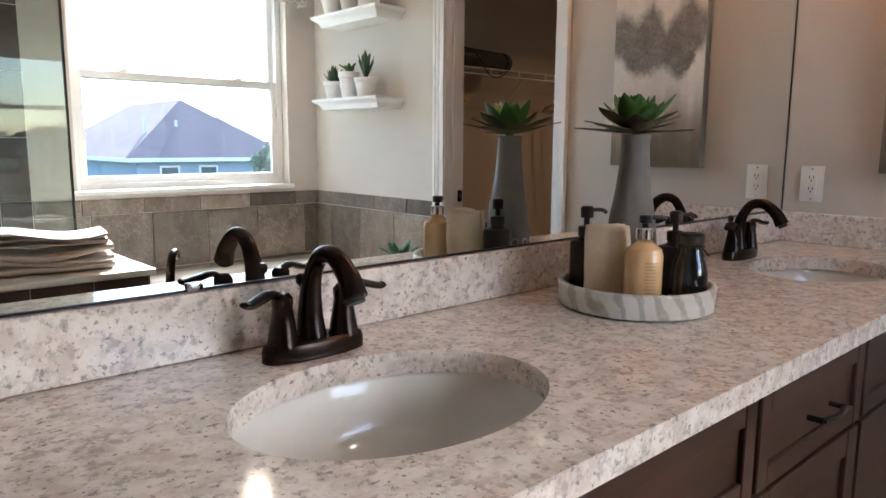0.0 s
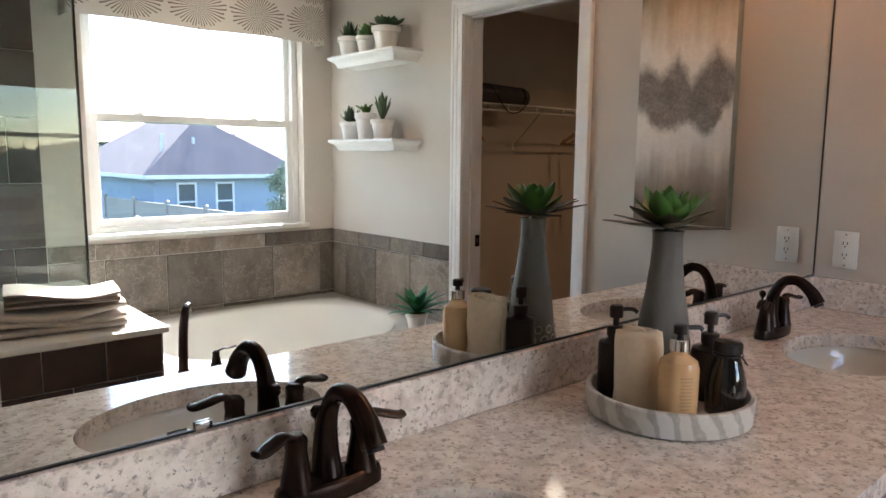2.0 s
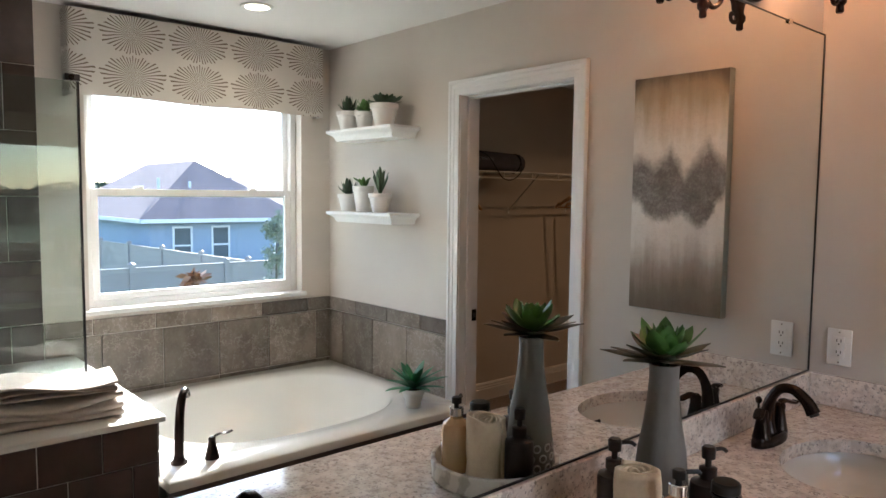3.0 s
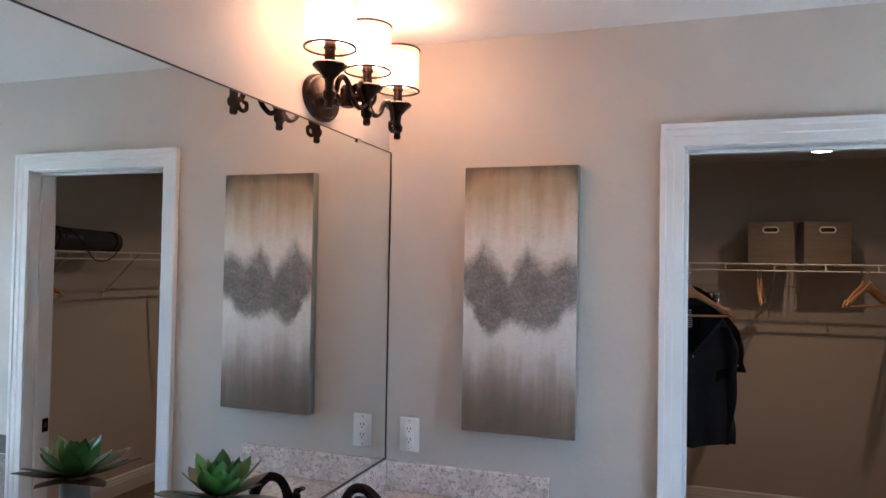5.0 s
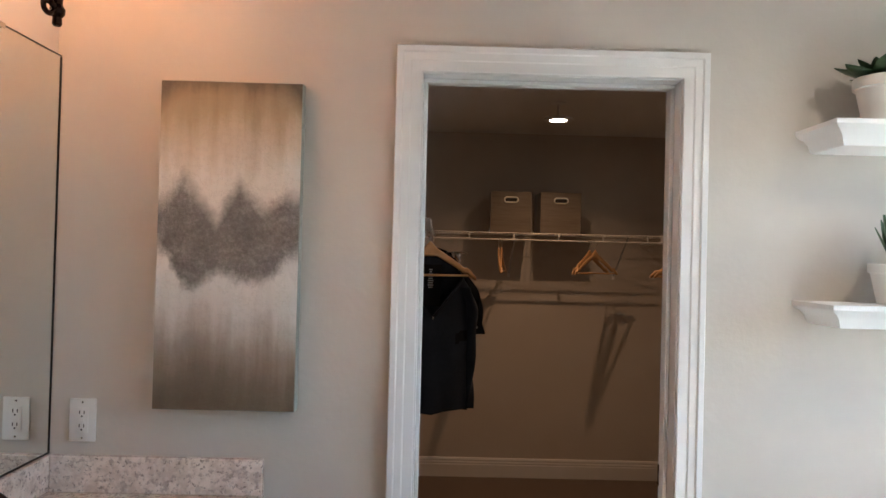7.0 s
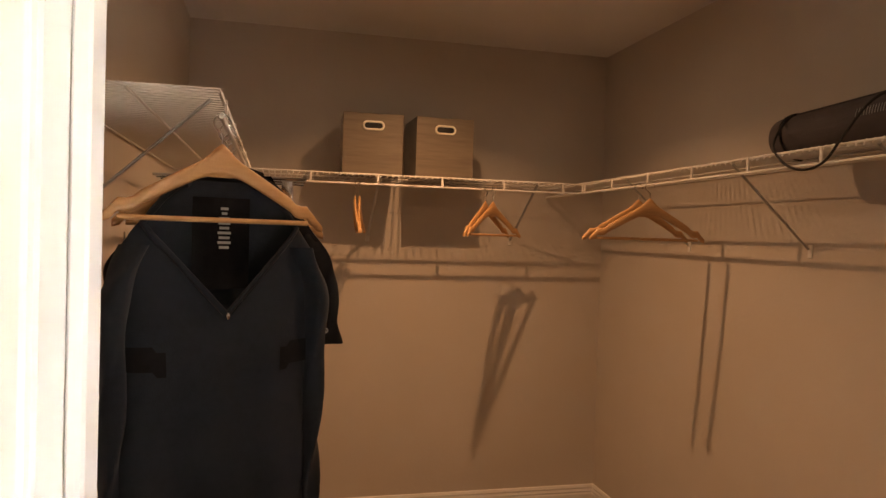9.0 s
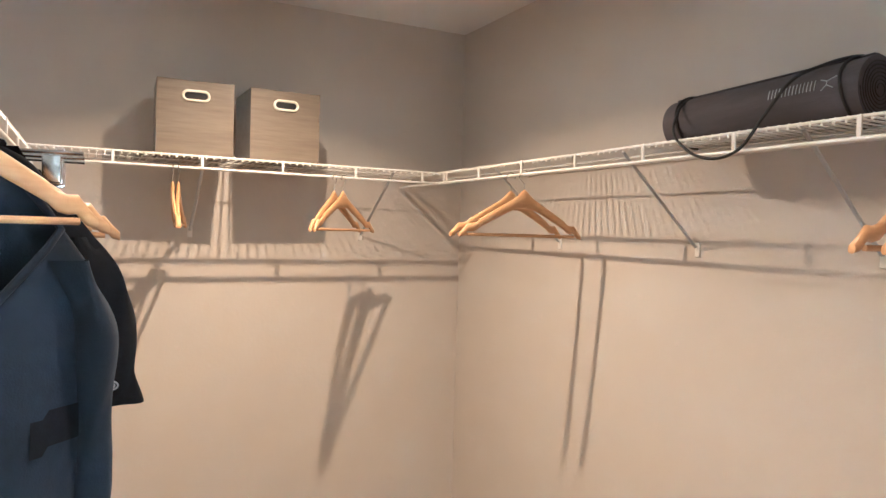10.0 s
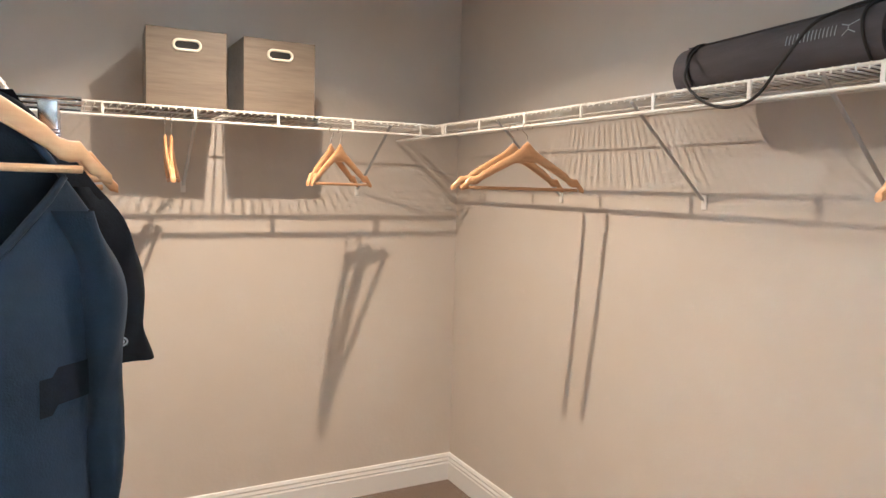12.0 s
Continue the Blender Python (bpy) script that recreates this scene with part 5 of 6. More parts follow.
mat_roll = thing("yoga_mat", (0.905, -2.632, SHELF_Z + 0.0795 - 0.006), "rolled dark grey exercise mat with black straps on wire shelf", "yoga mat", rz=-1.0, ry=0.9)
MAT_L = 0.555


def mat_r(x):
    """The roll is looser at its near end."""
    return 0.0705 - 0.0065 * x / MAT_L


bm = bmesh.new()
rows = []
for j in range(31):
    x = MAT_L * j / 30
    rows.append([(x, (mat_r(x) + 0.0008 * (k % 2)) * math.cos(2 * math.pi * k / 110), (mat_r(x) + 0.0008 * (k % 2)) * math.sin(2 * math.pi * k / 110)) for k in range(110)])
vs = sheet(bm, rows, wrap=True)
bm.faces.new(vs[0][::-1])
bm.faces.new(vs[-1])
rolled = part("roll", bm, MATFOAM, mat_roll, smooth=50)
for ex in (-0.0012, MAT_L + 0.0012):
    grow = mat_r(max(ex, 0.0)) - 0.015
    sp = [(ex, (0.010 + grow * i / 160) * math.cos(i / 160 * 2 * math.pi * 7), (0.010 + grow * i / 160) * math.sin(i / 160 * 2 * math.pi * 7)) for i in range(161)]
    part("spiral_layer", rod(sp, 0.0013, 4), CORD, rolled)
bm = bmesh.new()
edge_rows = []
for x in np.linspace(0.004, MAT_L - 0.002, 12):
    edge_rows.append([(x, (mat_r(x) + 0.0012 + 0.0045 * k / 9) * math.cos(2.2 - 0.09 * k), (mat_r(x) + 0.0012 + 0.0045 * k / 9) * math.sin(2.2 - 0.09 * k)) for k in range(10)])
sheet(bm, edge_rows)
flap = part("loose_edge", bm, MATFOAM, mat_roll, smooth=50)
flap_t = flap.modifiers.new("thickness", 'SOLIDIFY')
flap_t.thickness, flap_t.offset = 0.004, -1.0
for sx in (0.035, 0.500):
    r = mat_r(sx) + 0.005
    loop = [(sx + 0.008 * math.sin(a * 2), r * math.cos(a), r * math.sin(a)) for a in (2 * math.pi * i / 40 for i in range(40))]
    part("strap_loop", rod(loop, 0.0034, 8, closed=True), CORD, mat_roll, "black elastic strap")
part("carry_strap", rod(curve_pts([(0.500, 0.028, 0.062), (0.485, 0.074, 0.026), (0.44, 0.135, -0.045), (0.36, 0.158, -0.105), (0.28, 0.162, -0.128), (0.21, 0.160, -0.112), (0.165, 0.145, -0.05), (0.130, 0.098, 0.032), (0.090, 0.040, 0.067), (0.055, 0.012, 0.077), (0.035, 0.0, 0.0765)], 8), 0.0036, 8), CORD, mat_roll, "hanging black carry strap")


def printed_stroke(x0, a0, x1, a1):
    """A thin printed stroke on the curve of the roll."""
    pts = []
    for k in range(5):
        x, a = x0 + (x1 - x0) * k / 4, a0 + (a1 - a0) * k / 4
        pts.append((x, (mat_r(x) + 0.0012) * math.cos(a), (mat_r(x) + 0.0012) * math.sin(a)))
    part("print_stroke", rod(pts, 0.0011, 4), PRINT, mat_roll)


for k in range(7):
    xk = 0.214 - 0.0178 * k
    printed_stroke(xk, 0.10, xk, 0.42)
    printed_stroke(xk - 0.009, 0.10, xk - 0.009, 0.42)
for x0, a0, x1, a1 in ((0.070, 0.34, 0.070, 0.20), (0.070, 0.20, 0.082, 0.04), (0.070, 0.20, 0.054, 0.08), (0.086, 0.40, 0.070, 0.32), (0.070, 0.32, 0.050, 0.44)):
    printed_stroke(x0, a0, x1, a1)


def hanger(at, yaw, label, swing=0.0):
    """A wooden hanger whose arms run along local x; its hook's top is the origin."""
    h = thing("clothes_hanger", at, label, "hanger", "wooden clothes hangers", rz=yaw, ry=swing)
    bm = bmesh.new()
    rows = []
    for i in range(33):
        u = -1 + i / 16
        x = 0.222 * u
        a = abs(u)
        zc = -0.092 - 0.124 * a ** 1.08 + 0.010 * math.exp(-((a - 0.86) / 0.05) ** 2) - 0.008 * math.exp(-((a - 0.78) / 0.04) ** 2)
        hh = 0.019 - 0.006 * a + 0.016 * math.exp(-(a / 0.10) ** 2)
        if a > 0.97:
            hh *= 0.6
        yb = -0.016 * a ** 2
        rows.append([(x, yb + 0.0065 * math.cos(b), zc + hh * math.copysign(abs(math.sin(b)) ** 0.7, math.sin(b))) for b in (2 * math.pi * k / 12 for k in range(12))])
    vs = sheet(bm, rows, wrap=True)
    bm.faces.new(vs[0][::-1])
    bm.faces.new(vs[-1])
    part("shoulder_bar", bm, HANGWOOD, h, smooth=50)
    part("trouser_bar", rod([(-0.196, -0.012, -0.214), (0.196, -0.012, -0.214)], 0.0055, 10), HANGWOOD, h)
    hook = [(0, 0, -0.075), (0, 0, -0.045), (0.004, 0, -0.036), (0.017, 0, -0.024), (0.018, 0, -0.010), (0.008, 0, 0.001), (-0.006, 0, 0.001), (-0.015, 0, -0.009), (-0.016, 0, -0.018)]
    part("hook", rod(curve_pts(hook, 5), 0.0019, 7), STEEL, h, "bright steel hook")
    return h


RAIL, RAIL_NORTH = SHELF_Z - 0.046 + 0.0070, SHELF_Z_NORTH - 0.046 + 0.0070
hang_a = hanger((SHELF_E - 0.004, -2.04, RAIL), -44, "bare wooden hanger on the back closet rail")
for hy, yaw, sw in ((-2.077, -50, 0), (-1.445, -5, 0), (-1.465, -9, 0)):
    c = copy_thing(hang_a, pose(SHELF_E - 0.004, hy, RAIL, 0, 0, yaw))
for hx, yaw in ((2.00, 80), (2.085, 88), (0.70, 90), (0.64, 88)):
    c = tagged(copy_thing(hang_a, pose(hx, SHELF_S + 0.004, RAIL, 0, 0, yaw)), "bare wooden hanger on the side closet rail")
HY = SHELF_N - 0.004
for hx, yaw, k in ((0.915, 112, 0.88), (1.045, 106, 0.92), (1.50, 90, 1.0)):
    c = tagged(copy_thing(hang_a, pose(hx, HY, RAIL_NORTH, 0, 0, yaw) @ Matrix.Scale(k, 4)), "wooden hanger with a shirt hung on it")
for k, hx in enumerate((1.16, 1.23, 1.30)):
    hk = thing("clip_hanger", (hx, HY, RAIL_NORTH), "bare bright wire hanger on the closet rail", "hanger", "wire clip hangers", rz=84 + 5 * k)
    part("wire", rod(curve_pts([(-0.016, 0, -0.018), (-0.015, 0, -0.008), (0, 0, 0.0), (0.016, 0, -0.012), (0.006, 0, -0.035), (0, 0, -0.05), (0, 0, -0.09)], 5), 0.002, 7), STEEL, hk)
    part("bar", rod([(-0.16, 0, -0.092), (0.16, 0, -0.092)], 0.003, 8), STEEL, hk)
    for s in (-1, 1):
        part("clip", block(0.12 * s - 0.012, 0.12 * s + 0.012, -0.006, 0.006, -0.135, -0.096, bevel=0.002), STEEL, hk)


def shirt(cx, cy, top, material, lining, label, long_sleeve, vneck, seed, half_w, length, turn=0.0):
    """A shirt on a hanger, its front facing -x."""
    s = thing("hanging_shirt", (cx, cy, top), label, "shirt", "shirts on the closet rail", rz=turn)
    rnd = random.Random(seed)
    ph = [rnd.uniform(0, 6.28) for _ in range(8)]
    shoulder = 0.115

    def side(z):
        """Half width at a depth below the collar."""
        t = -z
        if t < shoulder:
            return 0.085 + (half_w - 0.085) * (t / shoulder) ** 0.8
        return half_w - 0.012 * math.sin((t - shoulder) * 5.0) + 0.010 * (t - shoulder)

    def fold(y, z, k):
        t = max(0.0, -z - 0.10)
        return (0.010 * math.sin(26 * y + ph[k] + 2.5 * z) + 0.006 * math.sin(47 * y + ph[k + 1] - 4 * z)) * min(1.0, t * 2.2) + 0.003 * math.sin(31 * z + ph[k + 2] + 9 * y)

    def belly(y, z, w):
        return 0.050 * math.sqrt(max(0.0, 1 - (y / (w + 1e-4)) ** 2)) * min(1.0, 0.35 + 2.0 * -z)

    nz, nyy = 60, 22
    bm = bmesh.new()
    vd = vneck
    for sgn in (-1, 1):
        rows = []
        for i in range(nz + 1):
            z = -length * i / nz
            w = side(z)
            inner = 0.0
            if -z < vd:
                inner = min(w * 0.94, 0.20 * (1 - -z / vd))
            row = []
            for j in range(nyy + 1):
                y = inner + (w - inner) * j / nyy
                row.append((-belly(y, z, w) - fold(sgn * y, z, 0) * (1 - (j / nyy) ** 4), sgn * y, z + 0.012 * (i == nz) * math.sin(12 * y)))
            rows.append(row)
        sheet(bm, rows)
    rows = []
    for i in range(nz + 1):
        z = -length * i / nz
        w = side(z)
        rows.append([(0.7 * belly(y, z, w) + fold(y, z, 3) * (1 - abs(y / w) ** 4), y, z + (0.015 if i == 0 else 0.0)) for y in (w * (2 * j / 44 - 1) for j in range(45))])
    sheet(bm, rows)
    bmesh.ops.remove_doubles(bm, verts=bm.verts, dist=0.0006)
    body = part("body", bm, material, s, smooth=70)
    collar = []
    for sgn in (-1, 1):
        pts = [(0.010, sgn * 0.066, 0.010)]
        for i in range(0, 11):
            z = -vd * i / 10
            w = side(z)
            y = min(w * 0.94, 0.20 * (1 - -z / vd)) if -z < vd else 0.0
            pts.append((-belly(y, z, w) - 0.004, sgn * (y + 0.003), z))
        part("collar_band", rod(pts, 0.0075, 8, flat=0.6), material, s, smooth=70)
    part("back_collar", rod(curve_pts([(0.012, -0.066, 0.010), (0.030, -0.03, 0.022), (0.032, 0, 0.024), (0.030, 0.03, 0.022), (0.012, 0.066, 0.010)], 5), 0.009, 8, flat=1.4), material, s)
    for sgn in (-1, 1):
        if long_sleeve:
            keys = [(0.0, sgn * (half_w - 0.030), -0.105), (0.0, sgn * (half_w + 0.004), -0.20), (0.006, sgn * (half_w + 0.003), -0.34), (0.010, sgn * (half_w + 0.003), -0.48), (0.012, sgn * (half_w + 0.004), -length + 0.01)]
            rr = (0.046, 0.050, 0.045, 0.041, 0.037)
        else:
            keys = [(0.0, sgn * (half_w - 0.035), -0.10), (0.0, sgn * (half_w + 0.005), -0.17), (0.0, sgn * (half_w + 0.012), -0.25), (0.0, sgn * (half_w + 0.022), -0.325)]
            rr = (0.045, 0.055, 0.056, 0.055)
        pts = curve_pts(keys, 9)
        bm = bmesh.new()
        rows = []
        m = len(pts) - 1
        for i, p in enumerate(pts):
            f = i / m * (len(rr) - 1)
            k = min(int(f), len(rr) - 2)
            r = rr[k] + (rr[k + 1] - rr[k]) * (f - k)
            thick = 0.9 if long_sleeve else 0.42
            rows.append([(p.x + thick * r * math.cos(a) + 0.006 * math.sin(3 * a + i * 0.35 + ph[2]), p.y + 0.52 * r * math.sin(a) + 0.004 * math.sin(2 * a + i * 0.5 + ph[4]), p.z) for a in (2 * math.pi * q / 22 for q in range(22))])
        sheet(bm, rows, wrap=True)
        sl = part("sleeve", bm, material, s, smooth=70)
        if not long_sleeve:
            e = pts[-3]
            for q in (0, 1):
                mark = [(e.x - 0.028, e.y + 0.010 + 0.010 * math.cos(a) * (1 - 0.4 * q), e.z + 0.013 + 0.006 * math.sin(a) * (1 - 0.4 * q)) for a in (2 * math.pi * i / 20 for i in range(20))]
                part("sleeve_mark", rod(mark, 0.0012, 5, closed=True), PRINT, sl, "small oval printed mark")
    if vneck > 0.1:
        bm = bmesh.new()
        sheet(bm, [[(0.006 + 0.004 * math.sin(j), y, z) for j, y in enumerate(np.linspace(-0.052, 0.052, 9))] for z in (-0.015, -0.08, -0.15, -0.185)])
        yoke = part("inner_yoke", bm, lining, s, "black inner yoke")
        for k in range(9):
            w = (0.014, 0.010, 0.018, 0.022, 0.018, 0.024, 0.020, 0.024, 0.018)[k]
            zz = -0.035 - 0.009 * k
            part("print_line", block(0.0005, 0.0012, -w / 2 - 0.004, w / 2 - 0.004, zz - 0.0028, zz + 0.0020), PRINT, yoke)
        part("zip_pull", turned([(0.002, -0.006), (0.005, 0.0), (0.002, 0.006)], 12, at=(-0.056, 0, -vd - 0.004)), STEEL, s, "small metal zip pull")
        for sgn in (-1, 1):
            bm = bmesh.new()
            rows = []
            for z in np.linspace(-0.325, -0.282, 5):
                w = side(z)
                rows.append([(-belly(y, z, w) - fold(sgn * y, z, 0) * (1 - (y / w) ** 4) - 0.0025, sgn * y, z - 0.01 * (y < 0.12)) for y in np.linspace(w - 0.070, w - 0.003, 10)])
            sheet(bm, rows)
            part("side_patch", bm, lining, s, "black mesh side panel")
    return s


shirt(0.955, HY, 1.530, KNIT, BLACKKNIT, "charcoal half-zip long-sleeved shirt on a wooden hanger", True, 0.225, 5, 0.178, 0.615, 18)
shirt(1.06, HY, 1.552, BLACKKNIT, BLACKKNIT, "black short-sleeved shirt hanging behind a charcoal one", False, 0.06, 9, 0.185, 0.64)
shirt(1.52, HY, 1.552, KNIT, BLACKKNIT, "dark shirt hanging deeper along the closet rail", False, 0.06, 14, 0.180, 0.62)

# ---- outdoors ----
GROUND = -1.95
GRASS = mat("lawn_grass", (0.10, 0.13, 0.045), (0.07, 0.10, 0.035), 1.5, 0.95, bump=0.6, bump_scale=30)
STUCCO = mat("blue_stucco", (0.29, 0.35, 0.44), (0.27, 0.325, 0.41), 3, 0.85, bump=0.3, bump_scale=30)
SHINGLE = mat("grey_brown_shingles", (0.27, 0.195, 0.185), (0.20, 0.145, 0.14), 7, 0.9, bump=0.5, bump_scale=25)
FASCIA = mat("white_fascia", (0.75, 0.75, 0.76), None, 4, 0.5)
FENCEV = mat("pale_vinyl_fence", (0.33, 0.29, 0.27), (0.30, 0.265, 0.25), 3, 0.5)
FARGLASS = mat("dark_window_pane", (0.10, 0.12, 0.14), None, 3, 0.15)
BARK = mat("grey_bark", (0.16, 0.13, 0.10), (0.10, 0.08, 0.06), 18, 0.9, bump=0.8, bump_scale=40)
FOLIAGE = mat("grey_green_foliage", (0.24, 0.28, 0.20), (0.17, 0.20, 0.14), 9, 0.6)
RUSSET = mat("russet_foliage", (0.34, 0.14, 0.06), (0.22, 0.10, 0.05), 9, 0.6)
WOODS = mat("far_woods", (0.035, 0.055, 0.03), (0.02, 0.035, 0.02), 0.8, 0.9)
bm = bmesh.new()
bm.faces.new([bm.verts.new(p) for p in ((-1500, -1500, GROUND), (1500, -1500, GROUND), (1500, 1500, GROUND), (-1500, 1500, GROUND))])
structure("ground", bm, GRASS, "mown lawn reaching to the horizon", "ground")

house = thing("neighbour_house", (0, 0, GROUND), "blue single-storey house with a hipped grey-brown roof", "house")
HX0, HX1, HY0, EAVE = 6.0, 18.5, -24.0, 2.60
part("wall", block(HX0, HX1, HY0 - 11.0, HY0, 0.0, EAVE), STUCCO, house)
ex0, ex1, ey0, ey1 = HX0 - 0.45, HX1 + 0.45, HY0 + 0.45, HY0 - 11.45


def hip_roof(x0, x1, y0, y1, eave, ridge):
    """A hipped roof over a rectangle; ridge is its two ends and height."""
    bm = bmesh.new()
    b = [bm.verts.new((x, y, eave)) for x, y in ((x0, y0), (x1, y0), (x1, y1), (x0, y1))]
    (ax, ay), (cx, cy), z = ridge
    p, q = bm.verts.new((ax, ay, z)), bm.verts.new((cx, cy, z))
    bm.faces.new(b[::-1])
    if abs(ax - cx) > abs(ay - cy):
        for f in ((b[0], b[1], q, p), (b[1], b[2], q), (b[2], b[3], p, q), (b[3], b[0], p)):
            bm.faces.new(f)
    else:
        for f in ((b[0], b[1], p), (b[1], b[2], q, p), (b[2], b[3], q), (b[3], b[0], p, q)):
            bm.faces.new(f)
    return bm


roof = part("roof", hip_roof(ex0, 11.9, ey0, ey1, EAVE, ((8.72, HY0 - 2.75), (8.72, HY0 - 8.3), 4.80)), SHINGLE, house, smooth=0)
part("side_roof", hip_roof(9.4, ex1, ey0 - 0.02, ey1 + 0.02, EAVE + 0.003, ((11.5, HY0 - 5.5), (16.2, HY0 - 5.5), 4.30)), SHINGLE, house, smooth=0)
part("ridge_vent", block(9.1, 9.7, HY0 - 3.6, HY0 - 3.1, 4.30, 4.50, bevel=0.02), GALV, roof)
for vx in (6.75, 7.9):
    part("vent_pipe", rod([(vx, HY0 - 1.2, 2.75), (vx, HY0 - 1.2, 4.05 if vx < 7 else 3.95)], 0.06, 10), GALV, roof)
part("fascia", block(ex0, ex1, ey0 - 0.03, ey0 + 0.03, EAVE - 0.14, EAVE - 0.002), FASCIA, house)
part("fascia", block(ex0 - 0.03, ex0 + 0.03, ey1, ey0 - 0.031, EAVE - 0.14, EAVE - 0.002), FASCIA, house)
for wx in (7.13, 8.55, 11.1):
    wnd = part("window", frame_ring(wx - 0.36, wx + 0.36, 0.95, 2.32, 0.07, HY0 - 0.02, HY0 + 0.05), FASCIA, house)
    part("pane", block(wx - 0.30, wx + 0.30, HY0 - 0.01, HY0 + 0.02, 1.01, 2.26), FARGLASS, wnd)
    part("rail", block(wx - 0.30, wx + 0.30, HY0 + 0.021, HY0 + 0.04, 1.60, 1.66), FASCIA, wnd)


def fence_run(p, q, label):
    f = thing("garden_fence", (p[0], p[1], GROUND), label, "fence", "vinyl garden fences", rz=math.degrees(math.atan2(q[1] - p[1], q[0] - p[0])))
    total = math.hypot(q[0] - p[0], q[1] - p[1])
    n = max(1, round(total / 2.4))
    for i in range(n + 1):
        x = total * i / n
        post = part("post", block(x - 0.065, x + 0.065, -0.065, 0.065, 0.0, 1.86, bevel=0.01, seg=1), FENCEV, f)
        part("cap", turned([(0.10, 1.861), (0.10, 1.88), (0.01, 1.93)], 4, at=(x, 0, 0)), FENCEV, post)
        if i < n:
            x1 = total * (i + 1) / n
            part("panel", block(x + 0.066, x1 - 0.066, -0.02, 0.02, 0.06, 1.76), FENCEV, f)
            part("rail", block(x + 0.066, x1 - 0.066, -0.035, 0.035, 1.761, 1.80), FENCEV, f)


fence_run((-4.0, -15.6), (9.5, -15.6), "pale vinyl privacy fence across the lawn")
fence_run((4.9, -25.8), (5.65, -15.75), "pale vinyl privacy fence beside the blue house")


def tree(at, height, spread, material, leaf, count, label, seed, name="young_tree"):
    t = thing(name, (at[0], at[1], GROUND), label, "tree" if name == "young_tree" else "shrub")
    rnd = random.Random(seed)
    trunk = [(0, 0, 0), (0.03, 0.02, height * 0.3), (0.0, 0.05, height * 0.6), (0.04, 0.0, height * 0.92)]
    bm = tube(bmesh.new(), curve_pts(trunk, 5), [0.05 * height / 3 * (1 - 0.85 * i / 15) for i in range(16)], 8)
    tips = []
    for k in range(26):
        z = height * rnd.uniform(0.22, 0.9)
        a = rnd.uniform(0, 6.28)
        r = spread * (1.15 - z / height) * rnd.uniform(0.5, 1.1)
        e = Vector((r * math.cos(a), r * math.sin(a), z + 0.4 * r))
        tube(bm, [(0.01, 0.02, z), (e * 0.5 + Vector((0, 0, z * 0.5 - 0.05))), e], [0.014, 0.009, 0.004], 5)
        tips.append((Vector((0.01, 0.02, z)), e))
    part("trunk", bm, BARK, t)
    verts, faces = [], []
    for _ in range(count):
        a, b = rnd.choice(tips)
        p = a.lerp(b, rnd.uniform(0.3, 1.08)) + Vector([rnd.gauss(0, 0.09 * spread) for _ in range(3)])
        d = Vector([rnd.gauss(0, 1) for _ in range(3)]).normalized()
        e = d.cross(Vector([rnd.gauss(0, 1) for _ in range(3)])).normalized()
        l = leaf * rnd.uniform(0.6, 1.3)
        i = len(verts)
        verts += [p, p + d * l * 0.5 + e * l * 0.22, p + d * l, p + d * l * 0.5 - e * l * 0.22]
        faces.append((i, i + 1, i + 2, i + 3))
    me = bpy.data.meshes.new("crown")
    me.from_pydata([tuple(v) for v in verts], [], faces)
    me.materials.append(material)
    crown = new("crown", me)
    crown.parent = t


tree((4.75, -12.6), 3.3, 0.62, FOLIAGE, 0.10, 1500, "slender young tree with grey-green leaves on the lawn", 4)
tree((2.39, -11.2), 2.45, 0.46, RUSSET, 0.20, 420, "russet-leaved shrub in front of the fence", 7, "garden_shrub")
for k, (sx, sy) in enumerate(((1.3, -12.8), (3.9, -13.0), (4.7, -13.3))):
    tree((sx, sy), 1.25, 0.55, FOLIAGE, 0.10, 500, "low green shrub along the fence", 20 + k, "garden_shrub")
verts, faces = [], []
rnd = random.Random(31)
for k in range(12000):
    a = rnd.uniform(-1.25, 1.25)
    r = rnd.uniform(75, 110)
    hgt = 4.2 + 1.2 * noise.noise((a * 9, 0, 0)) + 0.6 * noise.noise((a * 40, 3, 0))
    p = Vector((r * math.sin(a), -r * math.cos(a), GROUND + rnd.uniform(0, hgt)))
    d, e = Vector([rnd.gauss(0, 1) for _ in range(3)]).normalized() * 0.8, Vector([rnd.gauss(0, 1) for _ in range(3)]).normalized() * 0.8
    i = len(verts)
    verts += [p, p + d, p + d + e, p + e]
    faces.append((i, i + 1, i + 2, i + 3))
me = bpy.data.meshes.new("far_treeline")
me.from_pydata([tuple(v) for v in verts], [], faces)
me.materials.append(WOODS)
tagged(new("far_treeline", me), "dark line of distant woods on the horizon", "woods", kind="stuff")

# ---- tiles, last ----
TILES = {}


def tile(parent, w, h, m, material, d=0.008):
    """One tile of width w along local x and height h along z, its back on local y = 0."""
    key = (round(w, 3), round(h, 3), material.name)
    if key not in TILES:
        TILES[key] = mesh_of("tile", box(bmesh.new(), 0.002, w - 0.002, 0.0, d, 0.002, h - 0.002, 0.0012, 1), material, 30)
    ob = new("tile", TILES[key])
    ob.parent = parent
    ob.matrix_world = m
    return ob


TOP0, TOP1, ROW = 0.825, 0.910, 0.307


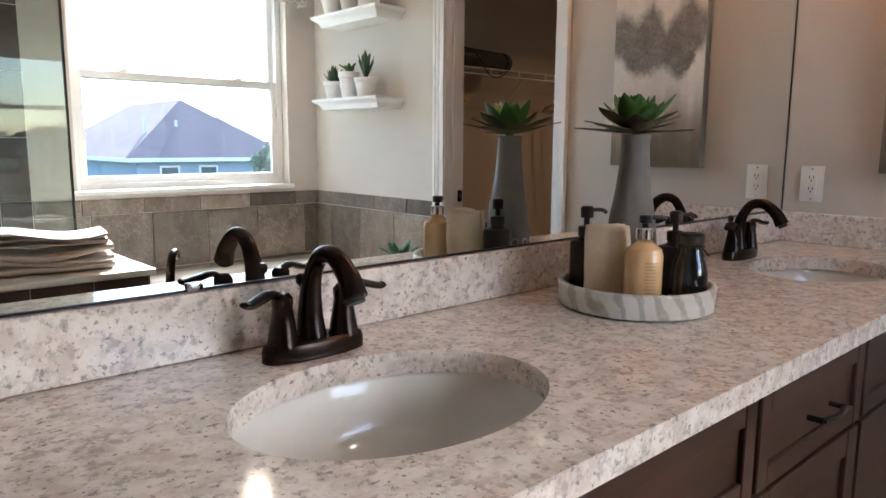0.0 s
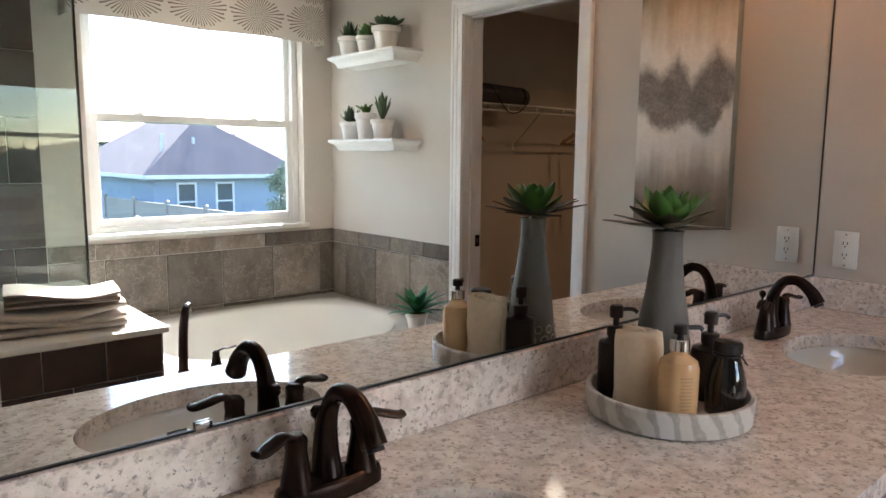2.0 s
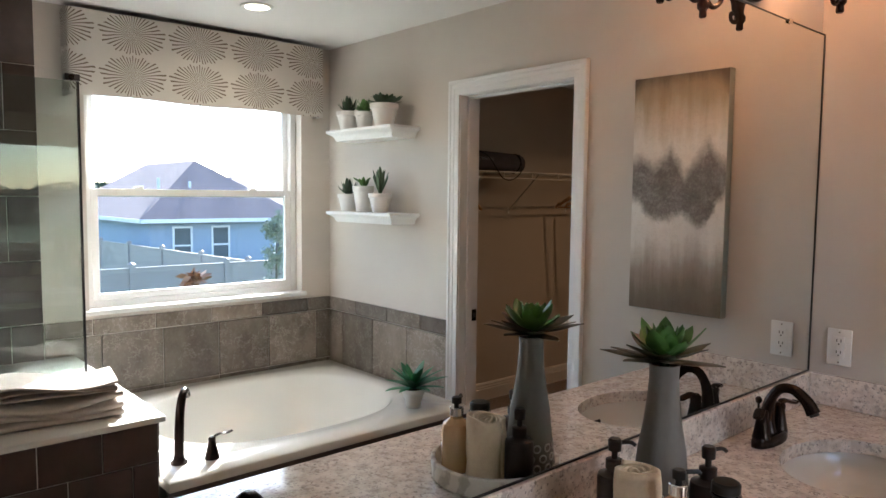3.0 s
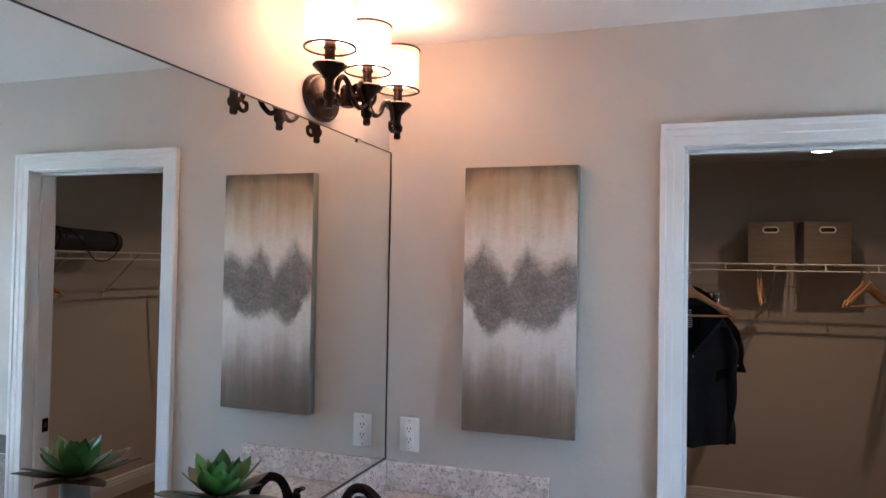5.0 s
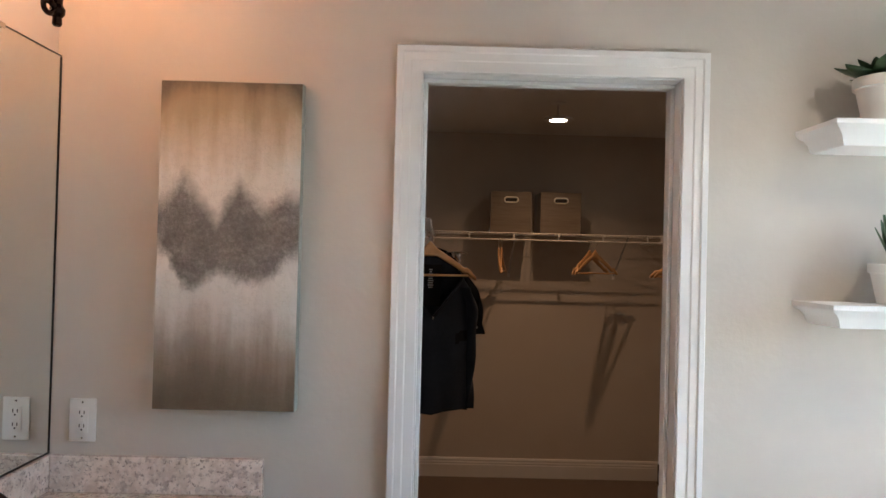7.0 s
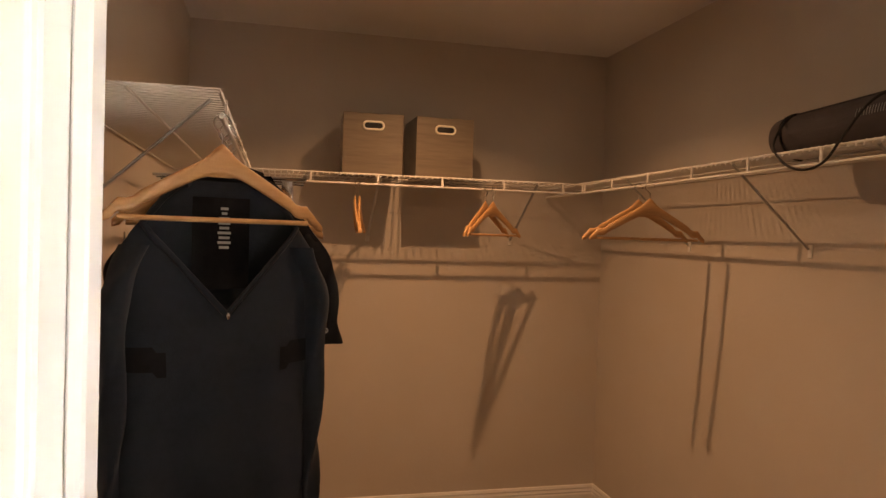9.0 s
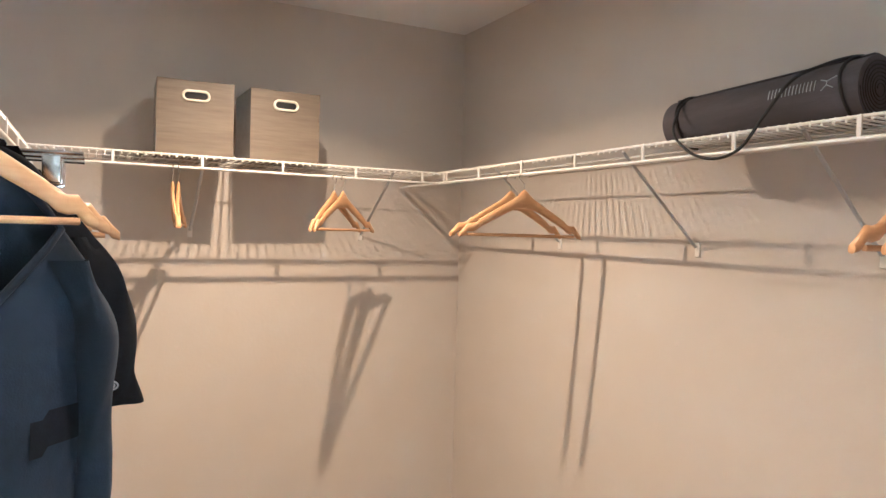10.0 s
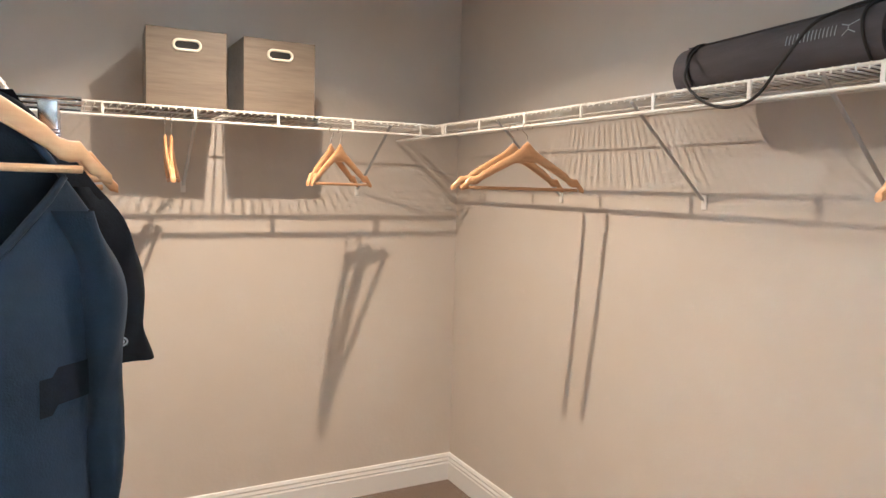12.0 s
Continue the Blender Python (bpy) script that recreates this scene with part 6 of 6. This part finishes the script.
def wainscot(parent, joints_top, joints_big, place):
    """Tiles between joints; place gives the pose of a tile's lower corner from its run and height."""
    for a, b in zip(joints_top, joints_top[1:]):
        tile(parent, b - a, TOP1 - TOP0 - 0.002, place(a, TOP0 + 0.001), SLATE)
    for k in range(2):
        z1 = TOP0 - ROW * k
        z0 = max(TUB_Z - 0.03, z1 - ROW)
        if z1 - z0 < 0.01:
            continue
        for a, b in zip(joints_big, joints_big[1:]):
            tile(parent, b - a, z1 - z0, place(a, z0), SLATE)


grout_s = structure("wainscot_bed_south", block(-1.618, -0.001, SOUTH, SOUTH + 0.003, 0.30, TOP1 - 0.002), GROUT, "pale grout between the stone tiles under the window", "grout")
grout_e = structure("wainscot_bed_east", block(-0.003, 0.0, SOUTH + 0.004, DOOR_S - 0.072, 0.30, TOP1 - 0.002), GROUT, "pale grout between the stone tiles beside the tub", "grout")
# the top course stops under the window sill
wainscot(wall_south, [-1.617, -1.40, -1.089, -0.781, -0.473, -0.165, -0.004], [-1.617, -1.36, -1.05, -0.739, -0.43, -0.105, -0.004], lambda u, z: pose(u, SOUTH + 0.003, z))
east_y = lambda u, z: pose(-0.003, -u, z, 0, 0, -90) @ pose(0, -0.008, 0) @ pose(0, 0, 0)
for joints, z0, z1 in (((1.775, 1.99, 2.286, 2.602, 2.890), TOP0 + 0.001, TOP1 - 0.001), ((1.775, 2.103, 2.425, 2.740, 2.890), TUB_Z - 0.03, TOP0)):
    for a, b in zip(joints, joints[1:]):
        tile(wall_east, b - a, z1 - z0, pose(-0.003, -a, z0, 0, 0, -90) @ pose(0, -0.008, 0), SLATE)
for joints, z0, z1 in (((-2.022, -1.90, -1.70, -1.509), 0.57, 0.713), ((-2.022, -1.81, -1.60, -1.509), 0.37, 0.57), ((-2.022, -1.90, -1.70, -1.509), 0.17, 0.37), ((-2.022, -1.81, -1.60, -1.509), 0.002, 0.17)):
    for a, b in zip(joints, joints[1:]):
        tile(knee, b - a, z1 - z0, pose(a, KNEE_N - 0.008, z0), SHOWERT)
for z0, z1 in ((0.50, 0.60), (0.60, 0.713)):
    for a, b in ((-1.68, -1.98), (-1.98, -2.28), (-2.28, -2.58), (-2.58, -2.88)):
        tile(knee, 0.30, z1 - z0, pose(TUB_W - 0.008, b, z0, 0, 0, -90) @ pose(-0.30, 0, 0), SHOWERT)
for r in range(8):
    for c in range(5):
        x0 = -2.976 + 0.305 * c - (0.15 if r % 2 else 0.0)
        x1 = min(-1.621, x0 + 0.305)
        x0 = max(-2.976, x0)
        z0, z1 = 0.305 * r, min(CEILING - 0.002, 0.305 * (r + 1))
        if x1 - x0 > 0.02:
            tile(bpy.data.objects["shower_wall_south"], x1 - x0, z1 - z0, pose(x0, SOUTH + 0.016, z0), SHOWERT, 0.006)
